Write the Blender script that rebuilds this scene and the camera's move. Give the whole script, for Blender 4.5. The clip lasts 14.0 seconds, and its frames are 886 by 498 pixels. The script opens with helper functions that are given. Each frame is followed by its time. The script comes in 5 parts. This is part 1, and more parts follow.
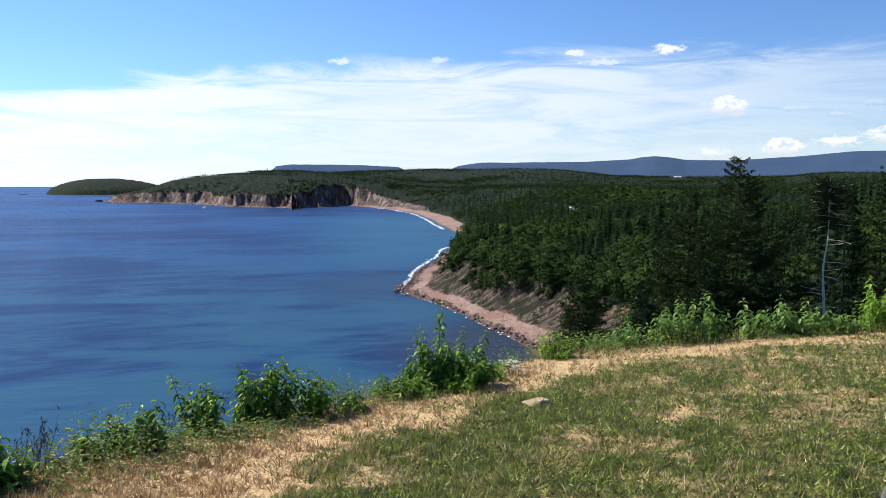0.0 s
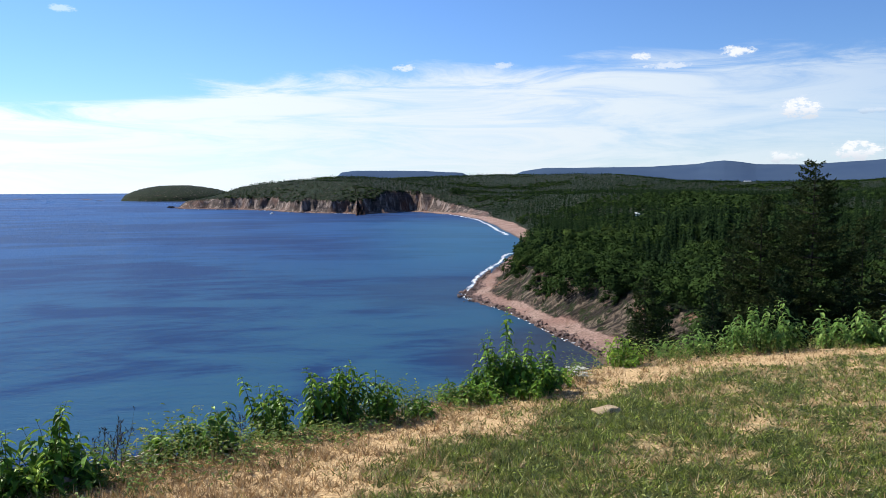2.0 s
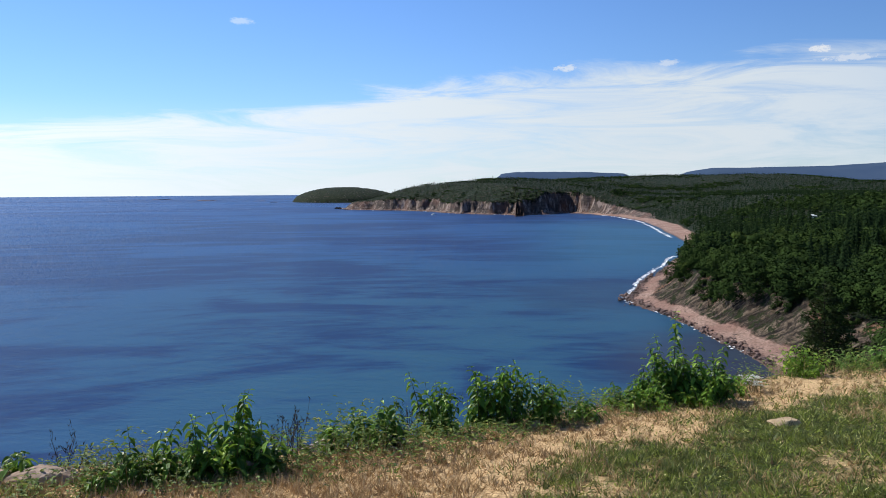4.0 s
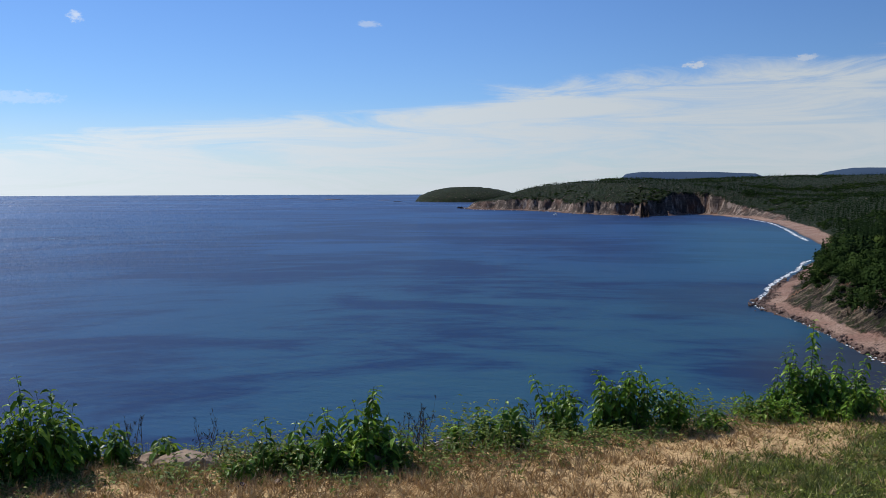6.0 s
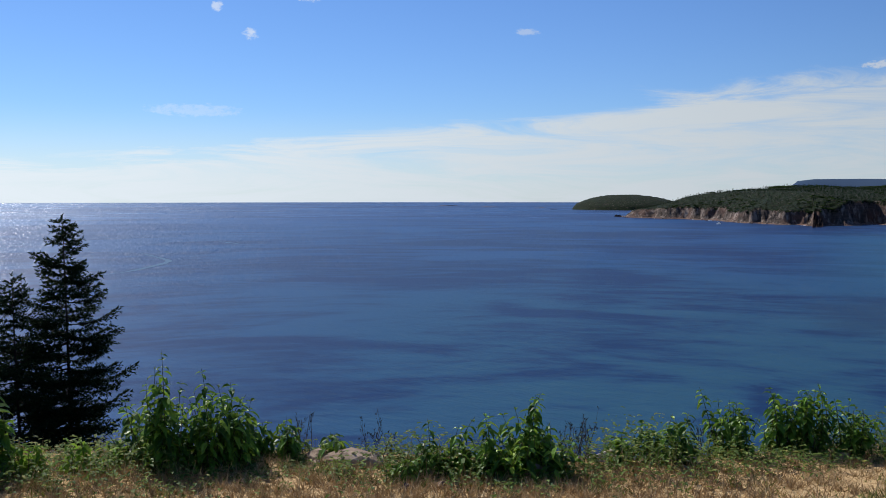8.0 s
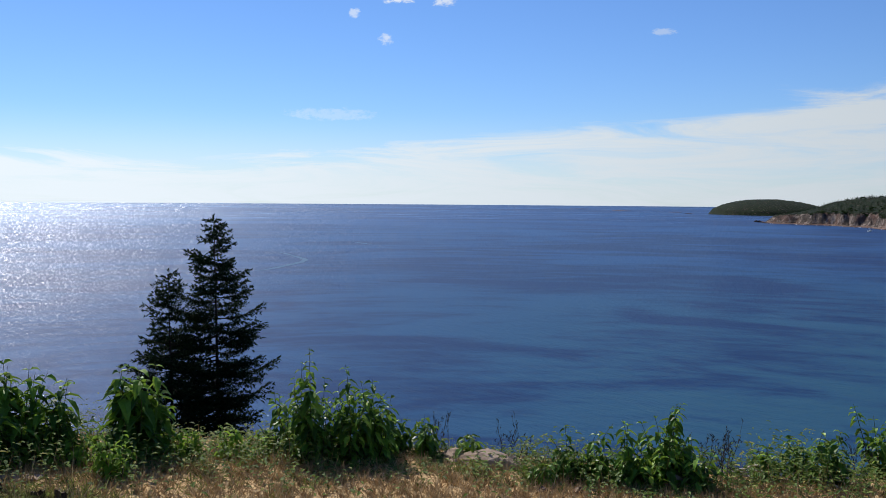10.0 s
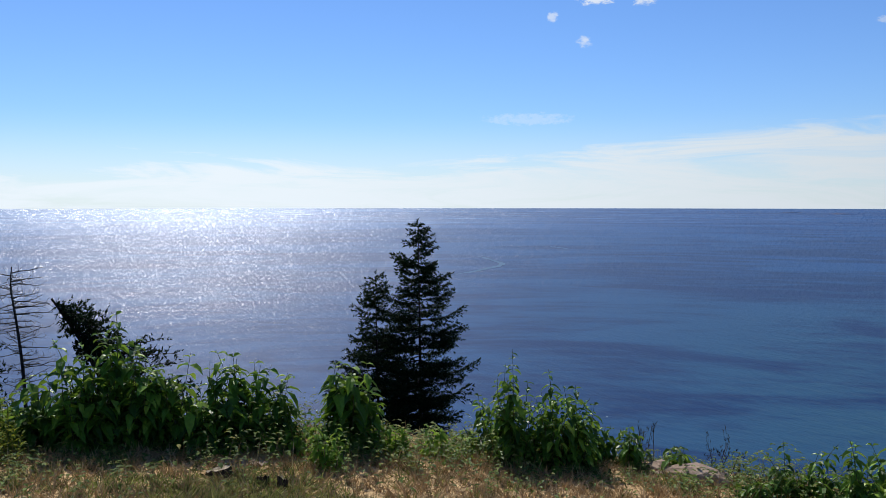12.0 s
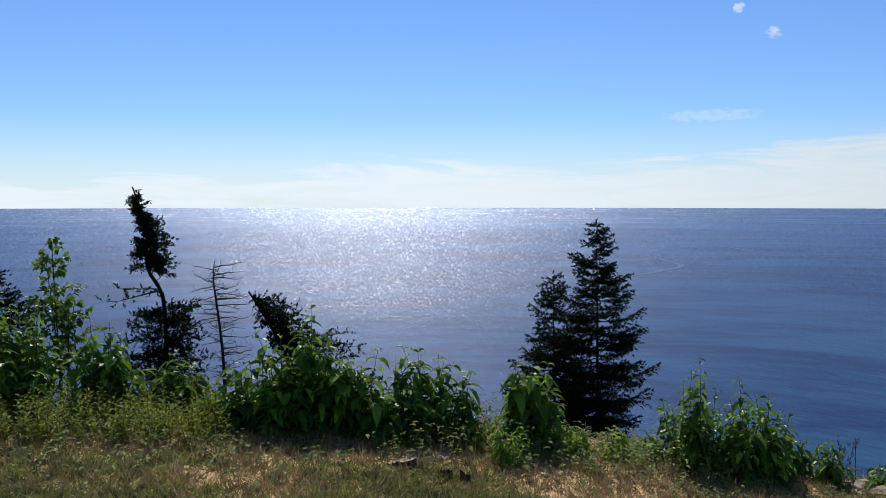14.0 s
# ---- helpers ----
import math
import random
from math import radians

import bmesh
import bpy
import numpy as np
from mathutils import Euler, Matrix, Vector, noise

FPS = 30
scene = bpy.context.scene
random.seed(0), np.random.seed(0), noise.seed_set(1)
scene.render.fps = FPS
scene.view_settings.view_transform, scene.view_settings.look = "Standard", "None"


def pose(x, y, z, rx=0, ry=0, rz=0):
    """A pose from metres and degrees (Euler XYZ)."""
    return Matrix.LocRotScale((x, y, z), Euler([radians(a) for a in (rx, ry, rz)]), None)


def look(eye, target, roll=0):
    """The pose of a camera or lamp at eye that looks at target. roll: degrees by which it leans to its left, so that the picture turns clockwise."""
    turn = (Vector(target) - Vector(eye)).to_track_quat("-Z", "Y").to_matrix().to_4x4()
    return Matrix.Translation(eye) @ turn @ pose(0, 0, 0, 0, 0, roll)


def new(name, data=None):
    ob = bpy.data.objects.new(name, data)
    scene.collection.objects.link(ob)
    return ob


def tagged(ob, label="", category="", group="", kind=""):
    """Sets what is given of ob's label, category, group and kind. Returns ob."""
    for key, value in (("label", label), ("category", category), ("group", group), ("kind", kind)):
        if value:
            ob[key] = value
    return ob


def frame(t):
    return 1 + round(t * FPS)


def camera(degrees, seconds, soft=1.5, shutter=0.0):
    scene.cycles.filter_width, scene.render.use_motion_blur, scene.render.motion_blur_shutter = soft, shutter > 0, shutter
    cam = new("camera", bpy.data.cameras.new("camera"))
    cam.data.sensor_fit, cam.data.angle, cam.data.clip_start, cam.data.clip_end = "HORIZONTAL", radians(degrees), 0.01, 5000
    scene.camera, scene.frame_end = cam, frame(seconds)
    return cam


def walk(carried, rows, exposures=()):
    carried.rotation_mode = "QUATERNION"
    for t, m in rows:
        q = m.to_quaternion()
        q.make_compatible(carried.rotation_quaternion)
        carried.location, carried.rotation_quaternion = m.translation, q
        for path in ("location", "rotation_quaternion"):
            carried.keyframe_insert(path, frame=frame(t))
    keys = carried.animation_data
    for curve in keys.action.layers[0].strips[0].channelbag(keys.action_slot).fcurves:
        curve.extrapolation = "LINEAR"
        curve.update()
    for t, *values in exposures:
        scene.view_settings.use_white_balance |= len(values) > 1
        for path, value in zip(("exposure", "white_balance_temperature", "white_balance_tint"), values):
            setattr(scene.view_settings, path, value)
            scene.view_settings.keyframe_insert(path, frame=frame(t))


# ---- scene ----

# ---------------------------------------------------------------- camera
EYE = 40.0          # eye above the sea
cam = camera(54.8, 14.0, soft=0.8)
# seconds, east, north, up from the first eye (m), heading, pitch, lean to the right (degrees)
PATH_ROWS = [
    (0.0, -0.000, 0.000, 0.000, -0.00, -4.64, -0.09),
    (0.5, 0.005, 0.004, 0.002, 0.27, -4.69, 0.06),
    (1.0, 0.002, -0.015, 0.007, 1.20, -4.50, 0.08),
    (1.5, -0.018, 0.029, -0.005, 2.69, -4.33, 0.12),
    (2.0, -0.043, 0.046, -0.014, 4.26, -4.26, 0.12),
    (2.5, -0.041, 0.012, -0.007, 6.20, -4.26, 0.12),
    (3.0, -0.063, 0.037, -0.018, 8.64, -4.40, 0.33),
    (3.5, -0.081, 0.038, -0.016, 11.91, -4.43, 0.37),
    (3.7, -0.100, 0.055, -0.029, 13.20, -4.30, 0.34),
    (5.8, -0.134, -0.002, -0.007, 22.23, -4.08, 0.12),
    (6.0, -0.139, -0.008, -0.006, 23.05, -4.12, 0.11),
    (6.5, -0.156, -0.018, -0.007, 25.26, -4.17, 0.12),
    (7.0, -0.169, -0.027, -0.003, 27.88, -4.05, 0.10),
    (7.5, -0.189, -0.023, -0.008, 30.71, -3.82, 0.09),
    (8.0, -0.204, -0.031, -0.010, 33.45, -3.60, 0.01),
    (8.2, -0.216, -0.021, -0.006, 34.53, -3.64, -0.03),
    (10.3, -0.247, -0.124, -0.004, 43.73, -3.32, -0.45),
    (10.5, -0.249, -0.103, -0.010, 44.94, -3.24, -0.45),
    (11.0, -0.262, -0.110, -0.013, 47.62, -3.19, -0.33),
    (11.5, -0.279, -0.126, -0.015, 51.23, -3.10, -0.12),
    (12.0, -0.297, -0.145, -0.008, 55.25, -3.20, 0.01),
    (12.5, -0.308, -0.159, -0.009, 58.93, -3.20, 0.20),
    (13.0, -0.305, -0.177, -0.006, 61.31, -3.13, 0.07),
    (13.5, -0.323, -0.186, -0.017, 63.84, -3.13, 0.01),
    (14.0, -0.316, -0.212, -0.005, 66.89, -3.23, 0.01),
]
EXPOSURES = [(0.0, 0.62), (3.0, 0.45), (3.7, 0.35), (5.8, -0.08), (6.5, -0.16), (7.5, -0.16), (8.2, -0.10), (10.3, -0.05), (14.0, -0.10)]
walk(cam, [(t, pose(x, y, EYE + z, 0, 0, h) @ pose(0, 0, 0, 90 + p, 0, 0) @ pose(0, 0, 0, 0, 0, -r))
           for t, x, y, z, h, p, r in PATH_ROWS], EXPOSURES)

# ---------------------------------------------------------------- node helpers
SUN_AZ, SUN_EL = 72.0, 44.0       # heading counted to the left of north, height (degrees)


class Nodes:
    """Short writing for node trees."""

    def __init__(self, tree):
        self.tree = tree
        tree.nodes.clear()

    def add(self, kind, _ins=(), **settings):
        n = self.tree.nodes.new(kind)
        for key, value in settings.items():
            setattr(n, key, value)
        for key, value in dict(_ins).items():
            self.put(n.inputs[key], value)
        return n

    def put(self, socket, value):
        if isinstance(value, bpy.types.NodeSocket):
            self.tree.links.new(value, socket)
        elif isinstance(value, bpy.types.Node):
            self.tree.links.new(value.outputs[0], socket)
        else:
            socket.default_value = value

    def math(self, op, a, b=0.0, c=0.0, clamp=False):
        return self.add("ShaderNodeMath", {0: a, 1: b, 2: c}, operation=op, use_clamp=clamp).outputs[0]

    def smooth(self, v, lo, hi, out_lo=0.0, out_hi=1.0):
        n = self.add("ShaderNodeMapRange", {"Value": v, "From Min": lo, "From Max": hi, "To Min": out_lo, "To Max": out_hi},
                     interpolation_type="SMOOTHSTEP")
        return n.outputs["Result"]

    def line(self, v, lo, hi, out_lo=0.0, out_hi=1.0):
        return self.add("ShaderNodeMapRange", {"Value": v, "From Min": lo, "From Max": hi, "To Min": out_lo, "To Max": out_hi}).outputs["Result"]

    def mix(self, f, a, b, kind="MIX"):
        n = self.add("ShaderNodeMix", data_type="RGBA", blend_type=kind)
        for key, value in ((0, f), (6, a), (7, b)):
            if key and isinstance(value, tuple) and len(value) == 3:
                value = (*value, 1.0)
            self.put(n.inputs[key], value)
        return n.outputs[2]

    def noise(self, vec, scale, detail=4.0, rough=0.55, distort=0.0):
        return self.add("ShaderNodeTexNoise", {"Vector": vec, "Scale": scale, "Detail": detail, "Roughness": rough, "Distortion": distort}).outputs["Fac"]

    def stretch(self, vec, sx, sy, sz):
        return self.add("ShaderNodeMapping", {"Vector": vec, "Scale": (sx, sy, sz)}).outputs[0]

    def ramp(self, f, stops):
        n = self.add("ShaderNodeValToRGB", {"Fac": f})
        e = n.color_ramp.elements
        while len(e) < len(stops):
            e.new(0.5)
        for k, (p, c) in zip(e, stops):
            k.position, k.color = p, (*c, 1.0)
        return n.outputs["Color"]


# ---------------------------------------------------------------- sky and sun
# high cloud: the height of its upper edge (degrees) by heading, then puffs: heading, height, half width, half height, strength
CLOUD_TOP = [(-60, 8.5), (-30, 8.6), (-10, 8.4), (0, 8.0), (8, 7.9), (14, 7.4), (22, 6.2), (27, 5.5), (38, 4.6), (50, 3.5), (62, 2.9), (75, 3.1), (90, 2.0), (140, 1.5)]
PUFFS = [(-18.3, 4.65, 1.8, 0.9, 1.0), (-17.3, 1.7, 1.5, 0.50, 0.9), (-21.5, 2.0, 1.8, 0.8, 1.0), (-24.6, 2.3, 1.9, 0.55, 1.0), (-27.5, 2.7, 2.2, 0.8, 1.0),
         (-22.2, 4.4, 1.3, 0.28, 0.6), (-24.6, 4.0, 1.1, 0.26, 0.6), (-26.5, 4.6, 1.0, 0.25, 0.5), (-14.5, 8.3, 1.3, 0.42, 0.95), (-8.7, 8.2, 0.9, 0.30, 0.9), (-10.3, 7.6, 1.9, 0.32, 0.7), (0.4, 7.8, 1.0, 0.3, 0.6), (6.8, 7.7, 1.0, 0.26, 0.7),
         (46.0, 10.3, 0.55, 0.42, 0.6), (48.0, 11.9, 0.45, 0.4, 0.55), (45.2, 12.9, 1.5, 0.42, 0.8), (42.1, 12.8, 0.9, 0.5, 0.7), (27.9, 10.6, 0.9, 0.28, 0.4), (49.6, 5.4, 3.6, 0.5, 0.28)]

world = bpy.data.worlds.new("sky")
scene.world = world
world.use_nodes = True
w = Nodes(world.node_tree)
sky = w.add("ShaderNodeTexSky", sky_type="NISHITA", sun_disc=False, sun_elevation=radians(SUN_EL), sun_rotation=radians(-SUN_AZ),
            altitude=40.0, air_density=1.0, dust_density=0.05, ozone_density=2.5)
gen = w.add("ShaderNodeTexCoord").outputs["Generated"]
sep = w.add("ShaderNodeSeparateXYZ", {0: gen})
heading = w.math("MULTIPLY", w.math("ARCTAN2", w.math("MULTIPLY", sep.outputs[0], -1.0), sep.outputs[1]), 180 / math.pi)
height = w.math("MULTIPLY", w.math("ARCSINE", sep.outputs[2]), 180 / math.pi)
plane = w.add("ShaderNodeCombineXYZ", {0: heading, 1: height}).outputs[0]
wisps = w.noise(w.stretch(plane, 0.085, 0.62, 1), 1.0, 8.0, 0.66, 0.9)
tuft = w.noise(w.stretch(plane, 1.5, 2.6, 1), 1.0, 6.0, 0.68)
edge = w.ramp(w.line(heading, -60, 140), [((a + 60) / 200, (h / 20,) * 3) for a, h in CLOUD_TOP])
edge = w.math("MULTIPLY", edge, 20.0)
edge = w.math("ADD", edge, w.math("MULTIPLY_ADD", wisps, 5.0, -2.7))
over = w.math("SUBTRACT", edge, height)
veil = w.math("MULTIPLY", w.smooth(over, -0.5, 1.6), w.smooth(wisps, 0.30, 0.60, 0.45, 0.98))
veil = w.math("MULTIPLY", veil, w.smooth(heading, -34, 0, 0.42, 1.0))
veil = w.math("MAXIMUM", veil, w.math("MULTIPLY", w.smooth(height, 6.0, -0.5), 0.55))
puffy, under = 0.0, 0.0
for a, h, hw, hh, k in PUFFS:
    dx = w.math("MULTIPLY", w.math("SUBTRACT", heading, a), 1 / hw)
    dy = w.math("MULTIPLY", w.math("SUBTRACT", height, h), 1 / hh)
    d2 = w.math("ADD", w.math("MULTIPLY", dx, dx), w.math("MULTIPLY", dy, dy))
    m = w.math("ADD", w.math("SUBTRACT", 0.8, d2), w.math("MULTIPLY_ADD", tuft, 3.4, -1.6))
    puffy = w.math("MAXIMUM", puffy, w.smooth(m, 0.0, 0.9, 0.0, k))
    if a < -15:
        under = w.math("MAXIMUM", under, w.math("MULTIPLY", w.smooth(m, 0.2, 0.9), w.smooth(dy, 0.25, -0.75, 0.0, 0.75 if hh > 0.3 else 1.0)))
cover = w.math("MAXIMUM", veil, puffy)
white = w.mix(puffy, (6.9, 7.6, 8.2), (8.2, 8.4, 8.7))
white = w.mix(under, white, (5.0, 5.6, 6.5))
white = w.mix(1.0, white, w.ramp(w.smooth(heading, -5, 75), [(0.0, (0.5,) * 3), (1.0, (0.78,) * 3)]), "MULTIPLY")
white = w.mix(1.0, white, (2.0, 2.0, 2.0), "MULTIPLY")
tinted = w.mix(1.0, sky.outputs[0], (0.69, 0.945, 1.385), "MULTIPLY")
tinted = w.mix(1.0, tinted, w.ramp(w.smooth(heading, -35, 25), [(0.0, (0.80,) * 3), (1.0, (1.04,) * 3)]), "MULTIPLY")
w.add("ShaderNodeOutputWorld", {0: w.add("ShaderNodeBackground", {"Color": w.mix(cover, tinted, white), "Strength": 0.082})})

sun = new("sun", bpy.data.lights.new("sun", "SUN"))
sun.data.energy, sun.data.angle, sun.data.color = 5.0, radians(0.53), (1.0, 0.955, 0.88)
sun.matrix_world = look((-math.sin(radians(SUN_AZ)) * math.cos(radians(SUN_EL)) * 100, math.cos(radians(SUN_AZ)) * math.cos(radians(SUN_EL)) * 100,
                         math.sin(radians(SUN_EL)) * 100), (0, 0, 0))


# ---------------------------------------------------------------- materials
def material(name, build, rough=0.85, spec=0.3, **more):
    """build(nodes, place) returns colour and height (or None) for the bump, in metres."""
    m = bpy.data.materials.new(name)
    m.use_nodes = True
    n = Nodes(m.node_tree)
    place = n.add("ShaderNodeTexCoord").outputs["Object"]
    got = build(n, place)
    colour, relief = got[0], got[1]
    b = n.add("ShaderNodeBsdfPrincipled", {"Base Color": colour if not isinstance(colour, tuple) else (*colour, 1), "Roughness": rough, "Specular IOR Level": spec})
    for key, value in more.items():
        n.put(b.inputs[key.replace("_", " ")], value)
    if len(got) > 2:
        n.put(b.inputs["Roughness"], got[2])
    if len(got) > 3:
        n.put(b.inputs["Coat Normal"], got[3])
    if relief is not None:
        n.put(b.inputs["Normal"], n.add("ShaderNodeBump", {"Height": relief, "Distance": 1.0, "Strength": 1.0}))
    n.add("ShaderNodeOutputMaterial", {0: b})
    return m


def sea_look(n, p):
    sep = n.add("ShaderNodeSeparateXYZ", {0: p})
    dist = n.math("POWER", n.math("ADD", n.math("MULTIPLY", sep.outputs[0], sep.outputs[0]), n.math("MULTIPLY", sep.outputs[1], sep.outputs[1])), 0.5)
    bearing = n.math("ARCTAN2", sep.outputs[0], sep.outputs[1])
    shell = n.add("ShaderNodeCombineXYZ", {0: bearing, 1: n.math("LOGARITHM", n.math("ADD", dist, 1.0), math.e)}).outputs[0]
    # wind lanes that run along the swell, and paler water over the sandy bottom of the bay
    swirl = n.noise(n.stretch(shell, 3.4, 5.2, 1), 1.0, 5.0, 0.58, 0.9)
    band = n.noise(n.stretch(shell, 9.0, 26.0, 1), 1.0, 5.0, 0.62, 0.6)
    lane = n.math("ADD", n.math("MULTIPLY", swirl, 0.66), n.math("MULTIPLY", band, 0.34))
    c = n.mix(n.smooth(lane, 0.40, 0.60), (0.002, 0.014, 0.060), (0.009, 0.047, 0.132))
    sandy = n.math("MULTIPLY", n.smooth(dist, 620, 150), n.smooth(bearing, -1.15, -0.35))
    c = n.mix(n.math("MULTIPLY", sandy, n.smooth(lane, 0.38, 0.58, 0.1, 0.85)), c, (0.020, 0.070, 0.098))
    bay = n.math("MULTIPLY", n.math("MULTIPLY", n.smooth(dist, 330, 520), n.smooth(dist, 1150, 800)), n.smooth(bearing, -0.22, -0.06))
    c = n.mix(n.math("MULTIPLY", bay, 0.6), c, (0.018, 0.094, 0.142))
    # dark reflection of the slope, put into the water's colour beside the beach
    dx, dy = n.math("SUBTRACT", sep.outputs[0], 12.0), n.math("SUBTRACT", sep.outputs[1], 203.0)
    mirrored = n.math("POWER", n.math("ADD", n.math("MULTIPLY", dx, dx), n.math("MULTIPLY", n.math("MULTIPLY", dy, dy), 0.3)), 0.5)
    c = n.mix(n.smooth(mirrored, 34, 8, 0.0, 0.75), c, (0.030, 0.030, 0.036))
    # a darker oval of water off the bluff, its rim broken up by the bands
    ex = n.math("DIVIDE", n.math("ADD", sep.outputs[0], 28.0), 34.0)
    ey = n.math("DIVIDE", n.math("SUBTRACT", sep.outputs[1], 318.0), 52.0)
    dusky = n.math("ADD", n.math("ADD", n.math("MULTIPLY", ex, ex), n.math("MULTIPLY", ey, ey)), n.math("MULTIPLY_ADD", band, 2.4, -1.2))
    c = n.mix(n.smooth(dusky, 1.25, 0.2, 0.0, 0.6), c, (0.014, 0.036, 0.066))
    # small facets, steeper where the swell opens out to sea and along gusts, tilted most along the sun's bearing to
    # shape its glitter
    grid = n.add("ShaderNodeCombineXYZ", {0: n.math("MULTIPLY", bearing, 1500.0), 1: n.math("DIVIDE", 75000.0, n.math("ADD", dist, 1.0))}).outputs[0]
    v = n.add("ShaderNodeTexVoronoi", {"Vector": grid, "Scale": 1.0}).outputs["Color"]
    v2 = n.add("ShaderNodeTexVoronoi", {"Vector": n.stretch(grid, 0.63, 0.71, 1), "Scale": 1.0}).outputs["Color"]
    v = n.add("ShaderNodeVectorMath", {0: v, 1: v2}, operation="ADD").outputs[0]
    tilt = n.add("ShaderNodeSeparateXYZ", {0: n.add("ShaderNodeVectorMath", {0: v, 1: (1.0, 1.0, 1.0)}, operation="SUBTRACT").outputs[0]})
    gust = n.noise(n.stretch(shell, 5.0, 34.0, 1), 1.0, 4.0, 0.6, 0.4)
    steep = n.math("MULTIPLY", n.math("ADD", n.smooth(dist, 170, 480, 0.10, 0.60), n.smooth(dist, 900, 3200, 0.0, 0.22)), n.smooth(gust, 0.36, 0.62, 0.78, 1.12))
    fore, side = n.math("MULTIPLY", tilt.outputs[0], steep), n.math("MULTIPLY", tilt.outputs[1], n.math("MULTIPLY", steep, 0.50))
    sx, sy = -math.sin(radians(SUN_AZ)), math.cos(radians(SUN_AZ))
    gx = n.math("ADD", n.math("MULTIPLY", fore, sx), n.math("MULTIPLY", side, -sy))
    gy = n.math("ADD", n.math("MULTIPLY", fore, sy), n.math("MULTIPLY", side, sx))
    glint = n.add("ShaderNodeVectorMath", {0: n.add("ShaderNodeCombineXYZ", {0: gx, 1: gy, 2: 1.0})}, operation="NORMALIZE").outputs[0]
    waves = n.math("MULTIPLY", n.noise(n.stretch(p, 0.16, 0.30, 1), 1.0, 3.0, 0.6, 0.3), n.smooth(dist, 120, 420, 0.50, 0.40))
    chop = n.math("MULTIPLY", n.noise(n.stretch(p, 0.5, 1.1, 1), 1.0, 4.0, 0.65), 0.18)
    rough = n.math("ADD", n.line(band, 0.3, 0.7, -0.04, 0.05), n.smooth(dist, 420, 1800, 0.10, 0.25))
    return c, n.math("ADD", waves, chop), rough, glint


def lawn_look(n, p):
    dry = n.add("ShaderNodeAttribute", attribute_name="dry").outputs["Fac"]
    a = n.noise(p, 3.0, 5.0, 0.65)
    b = n.noise(p, 24.0, 4.0, 0.7)
    soil = n.mix(n.smooth(b, 0.3, 0.7), (0.33, 0.205, 0.10), (0.66, 0.48, 0.25))
    turf = n.mix(n.smooth(b, 0.3, 0.7), (0.018, 0.030, 0.007), (0.070, 0.080, 0.018))
    f = n.smooth(n.math("ADD", dry, n.math("MULTIPLY_ADD", a, 1.5, -0.75)), 0.15, 0.85)
    return n.mix(f, turf, soil), n.math("ADD", n.math("MULTIPLY", a, 0.03), n.math("MULTIPLY", b, 0.012))


def slope_look(n, p):
    a = n.noise(p, 0.12, 5.0, 0.6)
    b = n.noise(p, 1.1, 4.0, 0.6)
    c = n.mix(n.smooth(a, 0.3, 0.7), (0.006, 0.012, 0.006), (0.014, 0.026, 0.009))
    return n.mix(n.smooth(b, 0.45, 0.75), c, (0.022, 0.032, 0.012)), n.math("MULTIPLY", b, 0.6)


def rock_look(n, p):
    strata = n.noise(n.stretch(p, 0.05, 0.05, 0.55), 1.0, 5.0, 0.62, 0.5)
    rib = n.noise(n.stretch(p, 0.14, 0.14, 0.022), 1.0, 6.0, 0.65)
    stain = n.noise(p, 0.035, 3.0, 0.5)
    c = n.mix(n.smooth(strata, 0.3, 0.7), (0.040, 0.033, 0.030), (0.115, 0.088, 0.074))
    c = n.mix(n.smooth(stain, 0.42, 0.66), c, (0.125, 0.074, 0.056))
    # light and shade of the ribs put into the colour: pale crests, dark gullies
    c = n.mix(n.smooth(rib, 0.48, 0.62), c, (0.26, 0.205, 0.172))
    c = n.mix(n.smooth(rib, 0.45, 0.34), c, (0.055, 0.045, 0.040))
    return c, n.math("ADD", n.math("MULTIPLY", rib, 4.0), n.math("MULTIPLY", strata, 1.2))


def earth_look(n, p):
    dip = n.add("ShaderNodeMapping", {"Vector": p, "Rotation": (radians(28), radians(24), 0)}).outputs[0]
    beds = n.noise(n.stretch(dip, 0.05, 0.05, 0.75), 1.0, 6.0, 0.68, 0.5)
    a = n.noise(n.stretch(p, 0.55, 0.55, 0.30), 1.0, 6.0, 0.70, 0.6)
    b = n.noise(p, 0.10, 4.0, 0.6)
    g = n.noise(p, 0.30, 6.0, 0.75)
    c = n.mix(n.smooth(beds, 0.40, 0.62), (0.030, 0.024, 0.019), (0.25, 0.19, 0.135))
    # shading of the slope put into the colour, darkest in the hollows
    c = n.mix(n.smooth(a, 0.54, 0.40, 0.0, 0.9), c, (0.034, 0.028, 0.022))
    c = n.mix(n.smooth(b, 0.57, 0.70), c, (0.30, 0.155, 0.10))
    return n.mix(n.smooth(g, 0.52, 0.57), c, (0.030, 0.042, 0.014)), n.math("ADD", n.math("ADD", n.math("MULTIPLY", beds, 2.2), n.math("MULTIPLY", a, 2.2)), n.math("MULTIPLY", g, 1.2))


def beach_look(n, p):
    a = n.noise(p, 0.05, 4.0, 0.6)
    b = n.noise(p, 1.4, 5.0, 0.7)
    c = n.mix(n.smooth(a, 0.35, 0.65), (0.27, 0.16, 0.125), (0.36, 0.25, 0.195))
    return n.mix(n.smooth(b, 0.42, 0.62, 0.0, 0.75), c, (0.12, 0.078, 0.06)), n.math("MULTIPLY", b, 0.5)


